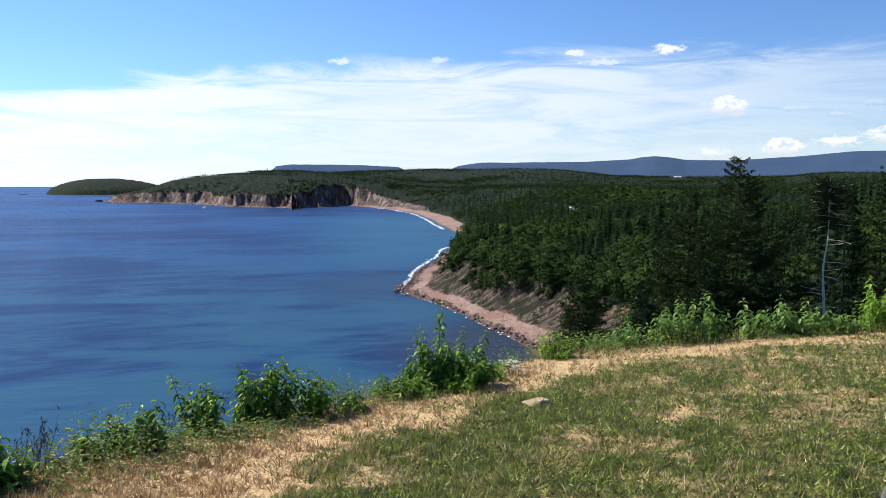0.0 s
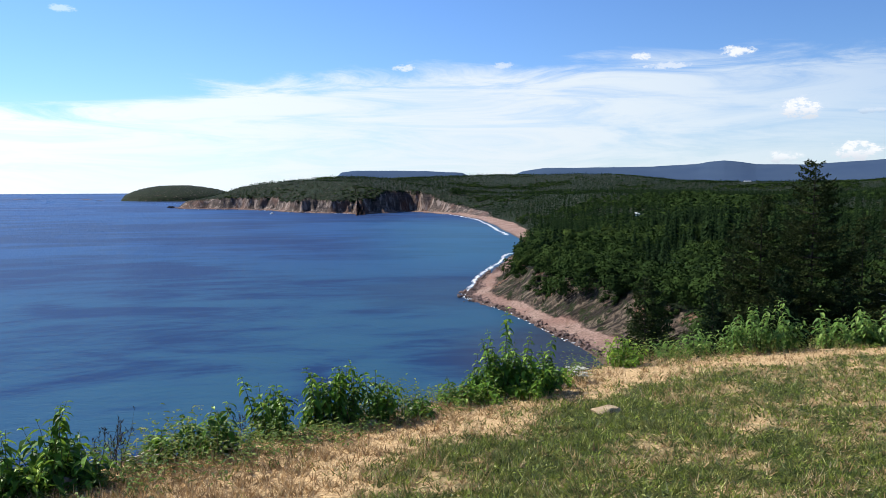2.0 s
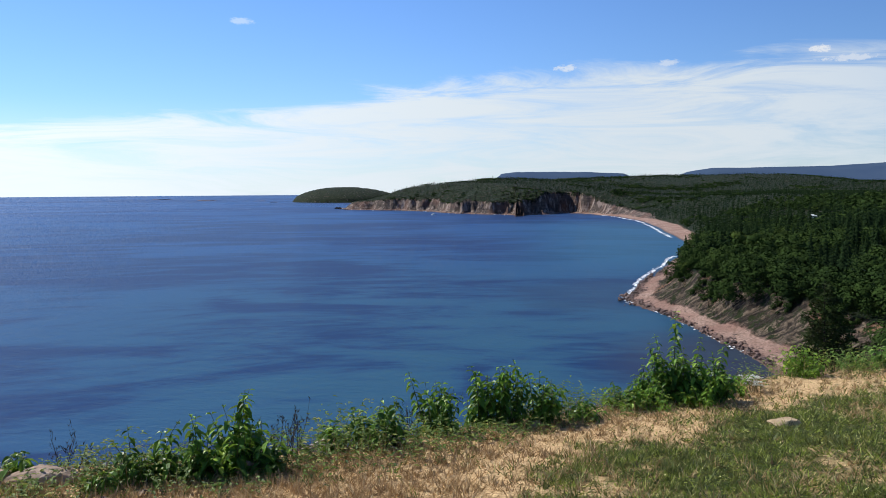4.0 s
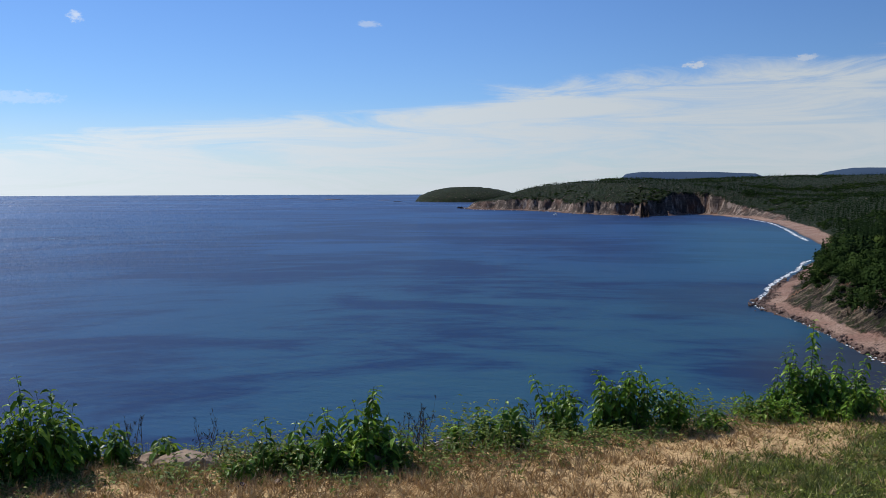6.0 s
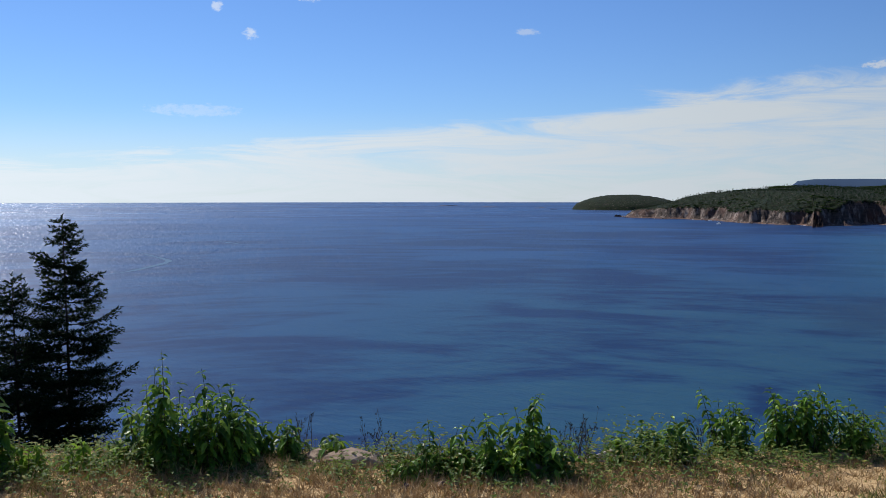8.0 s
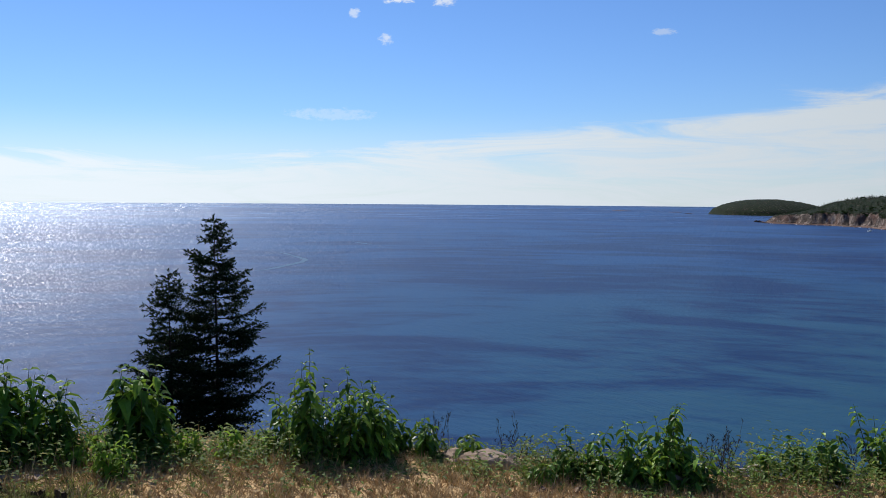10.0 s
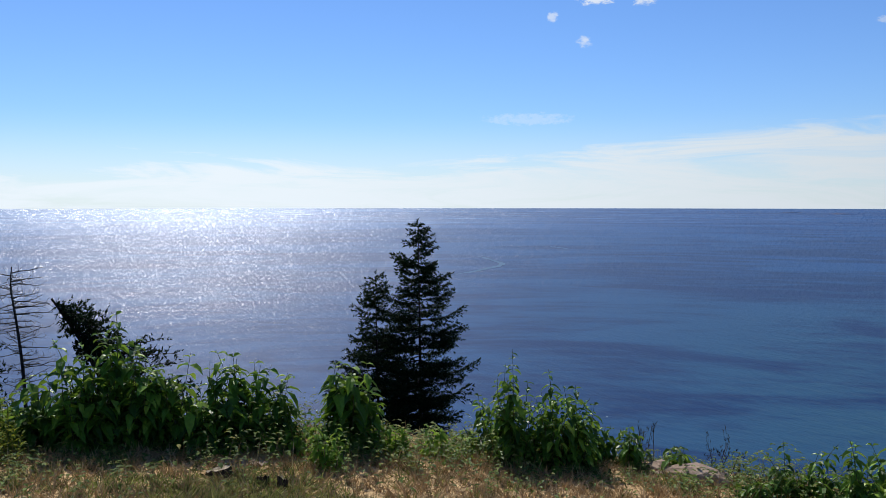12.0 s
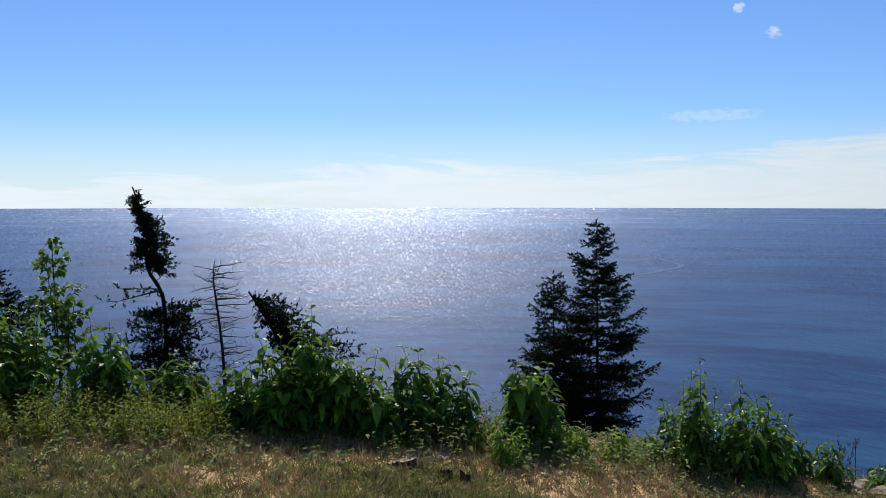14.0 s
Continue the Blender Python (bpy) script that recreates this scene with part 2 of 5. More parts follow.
def coast_look(n, p):
    """Shingle, bare rock or earth, and wooded ground, by the distance above the beach and up the cliff."""
    def field(name):
        return n.add("ShaderNodeAttribute", attribute_name=name).outputs["Fac"]
    ragged = n.math("SUBTRACT", n.noise(p, 0.22, 5.0, 0.65), 0.5)
    (cs, hs), (cr, hr), (ce, he), (cb, hb) = slope_look(n, p), rock_look(n, p), earth_look(n, p), beach_look(n, p)
    near = field("near")
    bare = n.smooth(n.math("MULTIPLY_ADD", ragged, 0.35, field("up")), 0.99, 0.93)
    shingle = n.smooth(n.math("MULTIPLY_ADD", ragged, 5.0, field("shore")), 2.6, 1.2)
    wet = n.smooth(n.math("MULTIPLY_ADD", ragged, 3.0, field("tide")), 3.0, 0.5, 0.0, 0.7)
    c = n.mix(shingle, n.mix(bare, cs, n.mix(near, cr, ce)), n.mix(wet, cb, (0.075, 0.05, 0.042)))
    h = n.math("ADD", n.math("MULTIPLY", n.math("SUBTRACT", 1.0, shingle), n.math("ADD", n.math("MULTIPLY", bare, n.math("ADD", n.math("MULTIPLY", near, he), n.math("MULTIPLY", n.math("SUBTRACT", 1.0, near), hr))), hs)), hb)
    return c, h


def forest_look(dark, light, warm):
    def build(n, p):
        tone = n.add("ShaderNodeAttribute", attribute_name="tone").outputs["Fac"]
        isle = n.add("ShaderNodeNewGeometry").outputs["Random Per Island"]
        c = n.mix(n.math("MULTIPLY_ADD", isle, 0.22, n.math("MULTIPLY", tone, 0.78)), dark, light)
        return n.mix(n.smooth(tone, 0.75, 1.0, 0.0, 0.5), c, warm), None
    return build


def sea_material():
    """Deep water under a rippled skin, with small steep facets that catch the sun."""
    m = bpy.data.materials.new("sea_water")
    m.use_nodes = True
    n = Nodes(m.node_tree)
    c, relief, rough, glint = sea_look(n, n.add("ShaderNodeTexCoord").outputs["Object"])
    bump = n.add("ShaderNodeBump", {"Height": relief, "Distance": 1.0, "Strength": 1.0}).outputs[0]
    deep = n.add("ShaderNodeBsdfDiffuse", {"Color": c, "Normal": bump})
    skin = n.add("ShaderNodeBsdfGlossy", {"Color": (0.60, 0.79, 1.0, 1), "Roughness": rough, "Normal": bump})
    facet = n.add("ShaderNodeBsdfGlossy", {"Color": (0.90, 0.92, 1.0, 1), "Roughness": 0.36, "Normal": glint})
    fresnel = n.add("ShaderNodeFresnel", {"IOR": 1.33}).outputs[0]
    body = n.add("ShaderNodeMixShader", {0: n.math("MULTIPLY_ADD", fresnel, 0.16, 0.05), 1: deep, 2: skin})
    n.add("ShaderNodeOutputMaterial", {0: n.add("ShaderNodeMixShader", {0: n.math("MULTIPLY_ADD", fresnel, 0.086, 0.013), 1: body, 2: facet})})
    return m


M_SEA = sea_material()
M_LAWN = material("lawn_soil", lawn_look, 0.95, 0.1)
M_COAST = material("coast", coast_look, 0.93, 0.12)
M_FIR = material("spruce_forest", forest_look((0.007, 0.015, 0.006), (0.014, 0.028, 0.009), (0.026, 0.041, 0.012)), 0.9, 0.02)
M_BROAD = material("broadleaf_forest", forest_look((0.016, 0.031, 0.008), (0.036, 0.063, 0.014), (0.062, 0.088, 0.019)), 0.9, 0.03)
# wooded ridges; the haze of distance is put into their blue colour
M_HILL = material("hazy_far_hills", lambda n, p: (n.mix(n.noise(p, 0.006, 5.0), (0.036, 0.062, 0.115), (0.058, 0.088, 0.135)), None), 1.0, 0.0)


# ---------------------------------------------------------------- fields of the plan
def value_noise(x, y, size, seed=0):
    """Smooth noise of -1 to 1 with cells of that size."""
    x, y = np.asarray(x, float) / size, np.asarray(y, float) / size
    i, j = np.floor(x), np.floor(y)
    u, v = x - i, y - j
    u, v = u * u * u * (u * (6 * u - 15) + 10), v * v * v * (v * (6 * v - 15) + 10)

    def cell(a, b):
        h = np.sin(a * 127.1 + b * 311.7 + seed * 74.7) * 43758.5453
        return (h - np.floor(h)) * 2 - 1
    return (cell(i, j) * (1 - u) + cell(i + 1, j) * u) * (1 - v) + (cell(i, j + 1) * (1 - u) + cell(i + 1, j + 1) * u) * v


def fractal(x, y, size, octaves=4, seed=0):
    return sum(value_noise(x, y, size / 2 ** k, seed + k) * 0.5 ** k for k in range(octaves)) / 1.9


# edge of the lawn: distance from the camera by heading
EDGE_AZ = [-180, -120, -60, -40, -25, -16, -8, -1, 8, 20, 30, 40, 67, 95, 130, 180]
EDGE_R = [60, 60, 26, 21, 17.7, 15.3, 13.9, 10.6, 8.9, 7.1, 6.9, 6.9, 7.6, 7.3, 12, 60]


def polar(x, y):
    return np.degrees(np.arctan2(-x, y)), np.hypot(x, y)


def edge_r(az):
    return np.interp(az, EDGE_AZ, EDGE_R)


def lawn_z(x, y):
    """The sloping lawn on the headland's top."""
    return EYE - 1.55 + 0.03 * np.clip(x, -30, 20) - 0.10 * np.clip(y, -25, 30) + 0.035 * fractal(x, y, 2.2, 3, 5)


def brow_z(x, y):
    """The lawn, its brow and the wooded drop beyond it."""
    az, r = polar(x, y)
    over = r - edge_r(az) - 0.6
    drop = np.where(over > 0, 0.40 * over + 0.03 * np.minimum(over, 20) ** 2 * 0.3, 0)
    drop = drop + np.maximum(over - 18, 0) * 0.7
    return lawn_z(x, y) - drop + np.where(over > 0, 0.25 * fractal(x, y, 3.0, 3, 9) * np.clip(over / 2, 0, 1), 0)


# shoreline, sea on its left-hand side when walked from the south
SHORE = np.array([(-80, -4900), (-70, -300), (-60, -60), (-50, 0), (-36, 36), (-10, 72), (10, 110), (22, 150), (25, 185), (21, 206), (13, 230), (3, 265), (-5, 284),
                  (-13, 306), (-12, 332), (-10, 373), (0, 459), (8, 532), (12, 620), (5, 690), (-14, 869), (-33, 1015), (-73, 1170), (-149, 1308), (-183, 1226),
                  (-212, 1194), (-319, 1265), (-420, 1395), (-562, 1456), (-608, 1530), (-560, 1700), (-340, 2100), (-500, 2900), (-400, 4900)], float)
SHORE_RUN = np.concatenate([[0], np.cumsum(np.hypot(*np.diff(SHORE, axis=0).T))])
S_CLIFF = np.interp(np.arange(34), [0, 6, 8, 10, 13, 15, 17, 18, 21, 22, 23, 26, 28, 29, 30, 33], [30, 24, 12, 11, 12, 11, 8, 6, 6, 9, 30, 24, 17, 13, 13, 10])
S_RUN = np.interp(np.arange(34), [0, 7, 8, 10, 13, 16, 19, 22, 23, 28, 30, 33], [40, 40, 16, 13, 13, 13, 9, 12, 15, 14, 14, 30])
S_BEACH = np.interp(np.arange(34), [0, 6, 8, 9, 12, 13, 15, 17, 19, 20, 21, 22, 23, 29, 33], [1, 2, 4, 5.5, 6, 5.5, 4, 7, 14, 20, 14, 8, 2, 1, 1])
# ground behind the cliffs: heading, distance, height
INLAND = np.array([(-34, 110, 19), (-34, 400, 24), (-30, 1000, 34), (-30, 2300, 54), (-15, 110, 12), (-15, 200, 9), (-15, 500, 15), (-15, 1000, 27), (-15, 2200, 44),
                   (-5, 300, 11), (-5, 600, 15), (-5, 1200, 32), (-5, 2300, 64), (1, 1300, 20), (1, 2300, 68), (5.5, 1350, 30), (5.5, 1700, 48), (10.6, 1300, 32),
                   (10.6, 1650, 70), (14.2, 1400, 30), (14.2, 1650, 64), (17.7, 1600, 33), (21, 1600, 12), (20, 2300, 8), (0, 100, 20), (40, 60, 20), (-60, 60, 36)], float)


def shore_fields(x, y):
    """Signed distance to the shoreline (land positive), cliff height, cliff run and beach width beside it."""
    best, sign, where = np.full(x.shape, 1e9), np.zeros(x.shape), np.zeros(x.shape)
    inside = np.zeros(x.shape, bool)
    ring = np.vstack([SHORE, [(9000, 9000), (9000, -9000), (-80, -9000)]])
    for k in range(len(ring)):
        (ax, ay), (bx, by) = ring[k], ring[(k + 1) % len(ring)]
        inside ^= ((ay > y) != (by > y)) & (x < (bx - ax) * (y - ay) / (by - ay + 1e-12) + ax)
    for k in range(len(SHORE) - 1):
        (ax, ay), (bx, by) = SHORE[k], SHORE[k + 1]
        u = np.clip(((x - ax) * (bx - ax) + (y - ay) * (by - ay)) / ((bx - ax) ** 2 + (by - ay) ** 2), 0, 1)
        d = np.hypot(x - ax - u * (bx - ax), y - ay - u * (by - ay))
        nearer = d < best
        best, where = np.where(nearer, d, best), np.where(nearer, k + u, where)
    ks = np.arange(34)
    return where, np.where(inside, best, -best), np.interp(where, ks, S_CLIFF), np.interp(where, ks, S_RUN), np.interp(where, ks, S_BEACH)


def far_z(x, y):
    """The coast and the wooded country behind it: height and zone (1 beach, 2 rock, 3 wooded)."""
    az, r = polar(x, y)
    along, d, cliff, run, beach = shore_fields(x, y)
    wob = fractal(x, y, 38, 3, 21) * 7 + fractal(x, y, 11, 3, 33) * 5
    # ribs and gullies that run down the face of the far cliffs
    s = np.interp(along, np.arange(len(SHORE)), SHORE_RUN)
    ribs = (np.abs(value_noise(s, s * 0, 34, 61)) * 15 + np.abs(value_noise(s, s * 0, 12, 62)) * 8 - 9) * np.clip((along - 21.5) / 1.0, 0, 1) * np.clip(1.3 - np.abs(d) / 90, 0, 1) * np.clip(np.abs(along - 25) * 5, 0, 1)
    cliff = cliff * (1 + 0.3 * value_noise(s, s * 0, 60, 63) * np.clip((along - 22) / 1.5, 0, 1))
    d = d + np.where(np.abs(d) < 200, wob * np.clip(cliff / 22, 0.25, 1) - ribs, 0)
    wsum, hsum = 1e-9, 0
    for a, q, h in INLAND:
        k = np.exp(-((az - a) / 5.0) ** 2 - (np.log(r / q) / 0.24) ** 2) + 1e-6 / (1 + ((az - a) / 5) ** 2 + (np.log(r / q) / 0.24) ** 2) ** 2
        wsum, hsum = wsum + k, hsum + k * h
    land = hsum / wsum + fractal(x, y, 160, 3, 3) * 4
    top = np.minimum(cliff, land + 6)
    up = np.clip((d - beach) / run, 0, 1)
    gully = np.clip(cliff / 20, 0.15, 1) * (np.abs(fractal(x, y, 40, 3, 51)) * 1.1 + np.abs(fractal(x, y, 15, 2, 52)) * 0.45 + np.abs(fractal(x, y, 6, 2, 53)) * 0.30) * np.sin(np.pi * np.clip(up * 0.9 + 0.05, 0, 1))
    rise = np.maximum(up - gully, 0) * (top - 1.2)
    blend = np.clip((d - beach - run) / 90, 0, 1)
    z = np.where(d < 0, np.maximum(0.10 * d, -8), np.minimum(d, beach) / beach * 1.2 + rise)
    crag = np.sin(np.pi * np.clip((d - beach) / (run + 3), 0, 1)) * (along < 17) * (along > 8)
    z = z * (1 - blend) + land * blend + crag * (fractal(x, y, 9, 3, 54) * 2.2 + np.abs(fractal(x, y, 3.5, 2, 55)) * 1.3)
    zone = np.where(d < beach + 1.5, 1, np.where((up < 0.97) & (fractal(x, y, 24, 3, 77) > np.where(along < 17, -0.9, -0.75 + 0.9 * np.maximum(up - 0.55, 0))) & ((along > 8.4 + 0.5 * fractal(x, y, 14, 2, 5)) | (np.hypot(x - 37.2, y - 191.4) < 6.5)), 2, 3))
    wooded = (along < 8.4 + 0.5 * fractal(x, y, 14, 2, 5)) & (np.hypot(x - 37.2, y - 191.4) > 6.5)
    bushy = (along > 16.5) & (along < 21.2) & (fractal(x, y, 30, 2, 6) > -0.12)
    wooded |= bushy
    zone = np.where((zone == 2) & bushy, 3, zone)
    zone = np.where((zone == 2) & (along < 17) & (up > 0.82 - 0.55 * np.clip(fractal(x, y, 26, 3, 58) * 1.6, -0.3, 0.8)), 3, zone)
    looks = [d - beach, np.where(wooded, 1.0, up), (along < 17) * 1.0, d]
    # the island beyond the far point
    a, b = (az - 21.2) / 3.75, (r - 2480) / 190
    q = 1 - a * a - b * b
    isle = np.where(q > 0, 42 * np.power(np.maximum(q, 0), 0.62) * (1 + 0.10 * a) + 0.6, -8)
    zone = np.where(isle > z, 3, zone)
    on = isle > z
    off = q > -2.5
    looks = [np.where(on | off, 50, looks[0]), np.where(on, 1.0, np.where(off, 1.0, looks[1])), np.where(on, 0, looks[2]), np.where(on | off, 50, looks[3])]
    return np.maximum(z, isle), zone, looks


# ---------------------------------------------------------------- mesh helpers
def mesh_from(name, verts, faces, mats, index=None, smooth=False, floats=None):
    """A mesh from numpy arrays; faces: one array of triangles or quads."""
    me = bpy.data.meshes.new(name)
    verts, faces = np.asarray(verts, np.float32), np.asarray(faces, np.int32)
    n, k = faces.shape
    me.vertices.add(len(verts))
    me.vertices.foreach_set("co", verts.ravel())
    me.loops.add(n * k)
    me.loops.foreach_set("vertex_index", faces.ravel())
    me.polygons.add(n)
    me.polygons.foreach_set("loop_start", np.arange(0, n * k, k, dtype=np.int32))
    me.polygons.foreach_set("loop_total", np.full(n, k, np.int32))
    for m in mats if isinstance(mats, (list, tuple)) else [mats]:
        me.materials.append(m)
    if index is not None:
        me.polygons.foreach_set("material_index", np.asarray(index, np.int32))
    me.polygons.foreach_set("use_smooth", np.full(n, smooth))
    for key, values in (floats or {}).items():
        me.attributes.new(key, "FLOAT", "POINT").data.foreach_set("value", np.asarray(values, np.float32))
    me.update()
    me.validate()
    return me


# ---------------------------------------------------------------- ground: one sheet, from the lawn to the far shore
def dryness(x, y):
    """Where the turf is scorched: along the brow and in patches."""
    az, r = polar(x, y)
    gap = edge_r(az) - r
    wide = np.interp(az, [-30, -22, -8, 4, 13, 24, 45, 58, 75, 98], [0.5, 1.6, 3.3, 2.5, 2.7, 4.2, 4.2, 3.8, 2.7, 2.4])
    d = np.clip(1.35 - gap / wide * (1 + 0.45 * fractal(x, y, 1.5, 3, 64)), 0, 1) * np.interp(az, [40, 64], [1.0, 0.80])
    d = np.maximum(d, np.clip(fractal(x, y, 2.2, 5, 61) * 1.25 + fractal(x * 0.5, y, 0.5, 3, 62) * 0.5 + np.interp(az, [-30, -16, -6, 18, 28, 50, 60], [0.02, -0.12, -0.55, -0.50, -0.05, 0.10, 0.22]), 0, 0.66))
    d = np.maximum(d, np.interp(az, [-30, -12, -3], [0.34, 0.22, 0.0]))
    return np.clip(d + 0.30 * fractal(x, y, 1.3, 3, 71) + 0.50 * fractal(x, y, 0.45, 3, 72), 0, 1)


GRID = {}


def sheet_z(x, y):
    """Height of the built sheet itself, along its nearest ray."""
    az, r = polar(x, y)
    col = np.abs(az[:, None] - GRID["az"][None, :520]).argmin(1)
    out = np.zeros(len(x))
    for c in np.unique(col):
        m = col == c
        out[m] = np.interp(r[m], np.hypot(GRID["x"][c], GRID["y"][c]), GRID["z"][c])
    return out


def build_ground():
    az = np.radians(np.concatenate([np.arange(-36, -9, 0.2), np.arange(-9, 24, 0.1), np.arange(24, 102, 0.2), np.arange(102, 324, 3.0)]))
    r = np.concatenate([np.geomspace(0.02, 30, 260), np.geomspace(30, 4940, 1700)[1:]])
    a, q = np.meshgrid(az, r, indexing="ij")
    x, y = -np.sin(a) * q, np.cos(a) * q
    z = brow_z(x, y)
    zone = np.zeros(z.shape, int)
    k = 262
    fz, fzone, looks = far_z(x[:, k:], y[:, k:])
    azd = (np.degrees(a) + 180) % 360 - 180
    over = q - edge_r(azd)
    zone[over > 0.9] = 3
    low = fz > z[:, k:]
    sheets = []
    for f, plain in zip(looks, (50.0, 1.0, 1.0, 50.0)):
        whole = np.full(z.shape, plain)
        whole[:, k:] = np.where(low | (z[:, k:] < 1), f, plain)
        sheets.append(whole)
    zone[:, k:] = np.where(low | (z[:, k:] < 1), fzone, np.maximum(zone[:, k:], 0))
    z[:, k:] = np.maximum(fz, np.where(z[:, k:] < -8, -8, z[:, k:]))
    z[:, k:] = np.maximum(z[:, k:], -8)
    rows = 330
    keep = np.linspace(0, 1, rows)
    X, Y, Z, K, *F = [np.empty((len(az), rows)) for _ in range(8)]
    # finer where the ground is steep, alike on neighbouring rays
    fine = np.abs(np.diff(np.maximum(z, -1.5), axis=1)) / q[:, 1:] ** 0.75
    total = np.cumsum(np.concatenate([fine[-14:], fine, fine[:15]]), axis=0)
    fine = (total[29:] - total[:-29])[:len(az)] / 29
    for i in range(len(az)):
        measure_ = np.concatenate([[0], np.cumsum(np.diff(q[i]) / q[i, 1:] * 0.5 + np.where(q[i, 1:] > 500, 6.0, 3.0) * fine[i])])
        rr = np.interp(keep, measure_ / measure_[-1], q[i])
        X[i], Y[i] = -np.sin(az[i]) * rr, np.cos(az[i]) * rr
        Z[i] = np.interp(rr, q[i], z[i])
        for f, sheet in zip(F, sheets):
            f[i] = np.interp(rr, q[i], sheet[i])
        K[i] = zone[i, np.clip(np.searchsorted(q[i], rr), 0, len(r) - 1)]
    n = len(az)
    verts = np.stack([X, Y, Z], -1).reshape(-1, 3)
    i, j = np.meshgrid(np.arange(n), np.arange(rows - 1), indexing="ij")
    i2 = (i + 1) % n
    faces = np.stack([i * rows + j, i * rows + j + 1, i2 * rows + j + 1, i2 * rows + j], -1).reshape(-1, 4)
    GRID.update(az=np.degrees(az), x=X, y=Y, z=Z)
    me = mesh_from("ground", verts, faces, [M_LAWN, M_COAST], K[:, 1:].reshape(-1) > 0, True,
                   {"dry": dryness(verts[:, 0], verts[:, 1]), "shore": F[0].ravel(), "up": F[1].ravel(), "near": F[2].ravel(), "tide": F[3].ravel()})
    return tagged(new("ground", me), "grassy headland, pink shingle beach, bare cliffs and wooded coast", "ground", kind="structure")


build_ground()


def build_sea():
    r = np.concatenate([[25], np.geomspace(40, 4900, 18)])
    a = np.radians(np.arange(0, 360, 1.0))
    aa, rr = np.meshgrid(a, r, indexing="ij")
    verts = np.stack([-np.sin(aa) * rr, np.cos(aa) * rr, 0 * rr], -1).reshape(-1, 3)
    i, j = np.meshgrid(np.arange(360), np.arange(len(r) - 1), indexing="ij")
    m = len(r)
    faces = np.stack([i * m + j, i * m + j + 1, (i + 1) % 360 * m + j + 1, (i + 1) % 360 * m + j], -1).reshape(-1, 4)
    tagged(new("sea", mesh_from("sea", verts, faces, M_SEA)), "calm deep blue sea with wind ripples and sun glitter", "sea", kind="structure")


build_sea()


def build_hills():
    """Two ridges on the skyline, blue because distance haze is put into their colour."""
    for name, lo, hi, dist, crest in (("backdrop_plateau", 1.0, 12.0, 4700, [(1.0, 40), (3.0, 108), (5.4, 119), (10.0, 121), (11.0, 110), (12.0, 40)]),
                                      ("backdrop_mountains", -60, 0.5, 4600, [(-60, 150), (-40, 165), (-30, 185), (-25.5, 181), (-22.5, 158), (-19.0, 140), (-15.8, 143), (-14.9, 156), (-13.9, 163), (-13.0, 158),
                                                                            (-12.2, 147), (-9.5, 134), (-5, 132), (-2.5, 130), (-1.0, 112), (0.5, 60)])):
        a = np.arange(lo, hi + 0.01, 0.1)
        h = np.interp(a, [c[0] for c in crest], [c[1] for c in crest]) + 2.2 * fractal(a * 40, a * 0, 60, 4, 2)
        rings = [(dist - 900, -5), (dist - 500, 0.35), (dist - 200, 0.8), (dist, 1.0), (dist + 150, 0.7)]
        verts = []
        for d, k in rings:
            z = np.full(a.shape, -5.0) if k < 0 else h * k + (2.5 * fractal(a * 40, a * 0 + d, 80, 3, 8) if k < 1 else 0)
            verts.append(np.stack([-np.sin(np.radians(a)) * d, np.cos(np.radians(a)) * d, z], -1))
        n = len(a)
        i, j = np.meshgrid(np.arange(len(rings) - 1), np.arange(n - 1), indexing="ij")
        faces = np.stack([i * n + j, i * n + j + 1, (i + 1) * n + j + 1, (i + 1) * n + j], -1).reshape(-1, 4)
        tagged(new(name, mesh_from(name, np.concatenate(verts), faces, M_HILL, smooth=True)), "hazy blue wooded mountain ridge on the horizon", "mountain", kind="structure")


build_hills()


# ---------------------------------------------------------------- woods
def fir_shape(tiers, fronds, seed):
    """A spruce 1 m tall as drooping fronds in tiers: vertices and triangles."""
    g = np.random.default_rng(seed)
    v, f = [], []
    for k in range(tiers):
        t = (k + 0.3) / tiers
        z0 = 1 - t * 0.93
        reach = (0.02 + 0.17 * t ** 0.95) * g.uniform(0.8, 1.15)
        for j in range(fronds):
            a = 2 * math.pi * (j + g.uniform(-0.35, 0.35)) / fronds + k * 0.7
            q = reach * g.uniform(0.65, 1.25)
            wd = 2.3 / fronds
            b = len(v)
            zt = z0 - q * g.uniform(0.25, 0.7)
            v += [(0, 0, z0 + 0.045), (q * 0.62 * math.cos(a - wd), q * 0.62 * math.sin(a - wd), (z0 + zt) / 2 - 0.02),
                  (q * math.cos(a), q * math.sin(a), zt), (q * 0.62 * math.cos(a + wd), q * 0.62 * math.sin(a + wd), (z0 + zt) / 2 - 0.02)]
            f += [(b, b + 1, b + 2), (b, b + 2, b + 3)] if fronds > 4 else [(b, b + 1, b + 3)]
    v = np.array(v)
    out = v * (1, 1, 0)
    out /= np.linalg.norm(out, axis=1)[:, None] + 0.02
    return facing(v, np.array(f), out + (0, 0, 0.35))


def facing(v, f, out):
    """Turn every face outwards, and shade by the outward way blended with the face's own."""
    face = np.cross(v[f[:, 1]] - v[f[:, 0]], v[f[:, 2]] - v[f[:, 0]])
    turn = (face * out[f[:, 0]]).sum(1) < 0
    f = np.where(turn[:, None], f[:, ::-1], f)
    return v, f, out / (np.linalg.norm(out, axis=1)[:, None] + 1e-9)


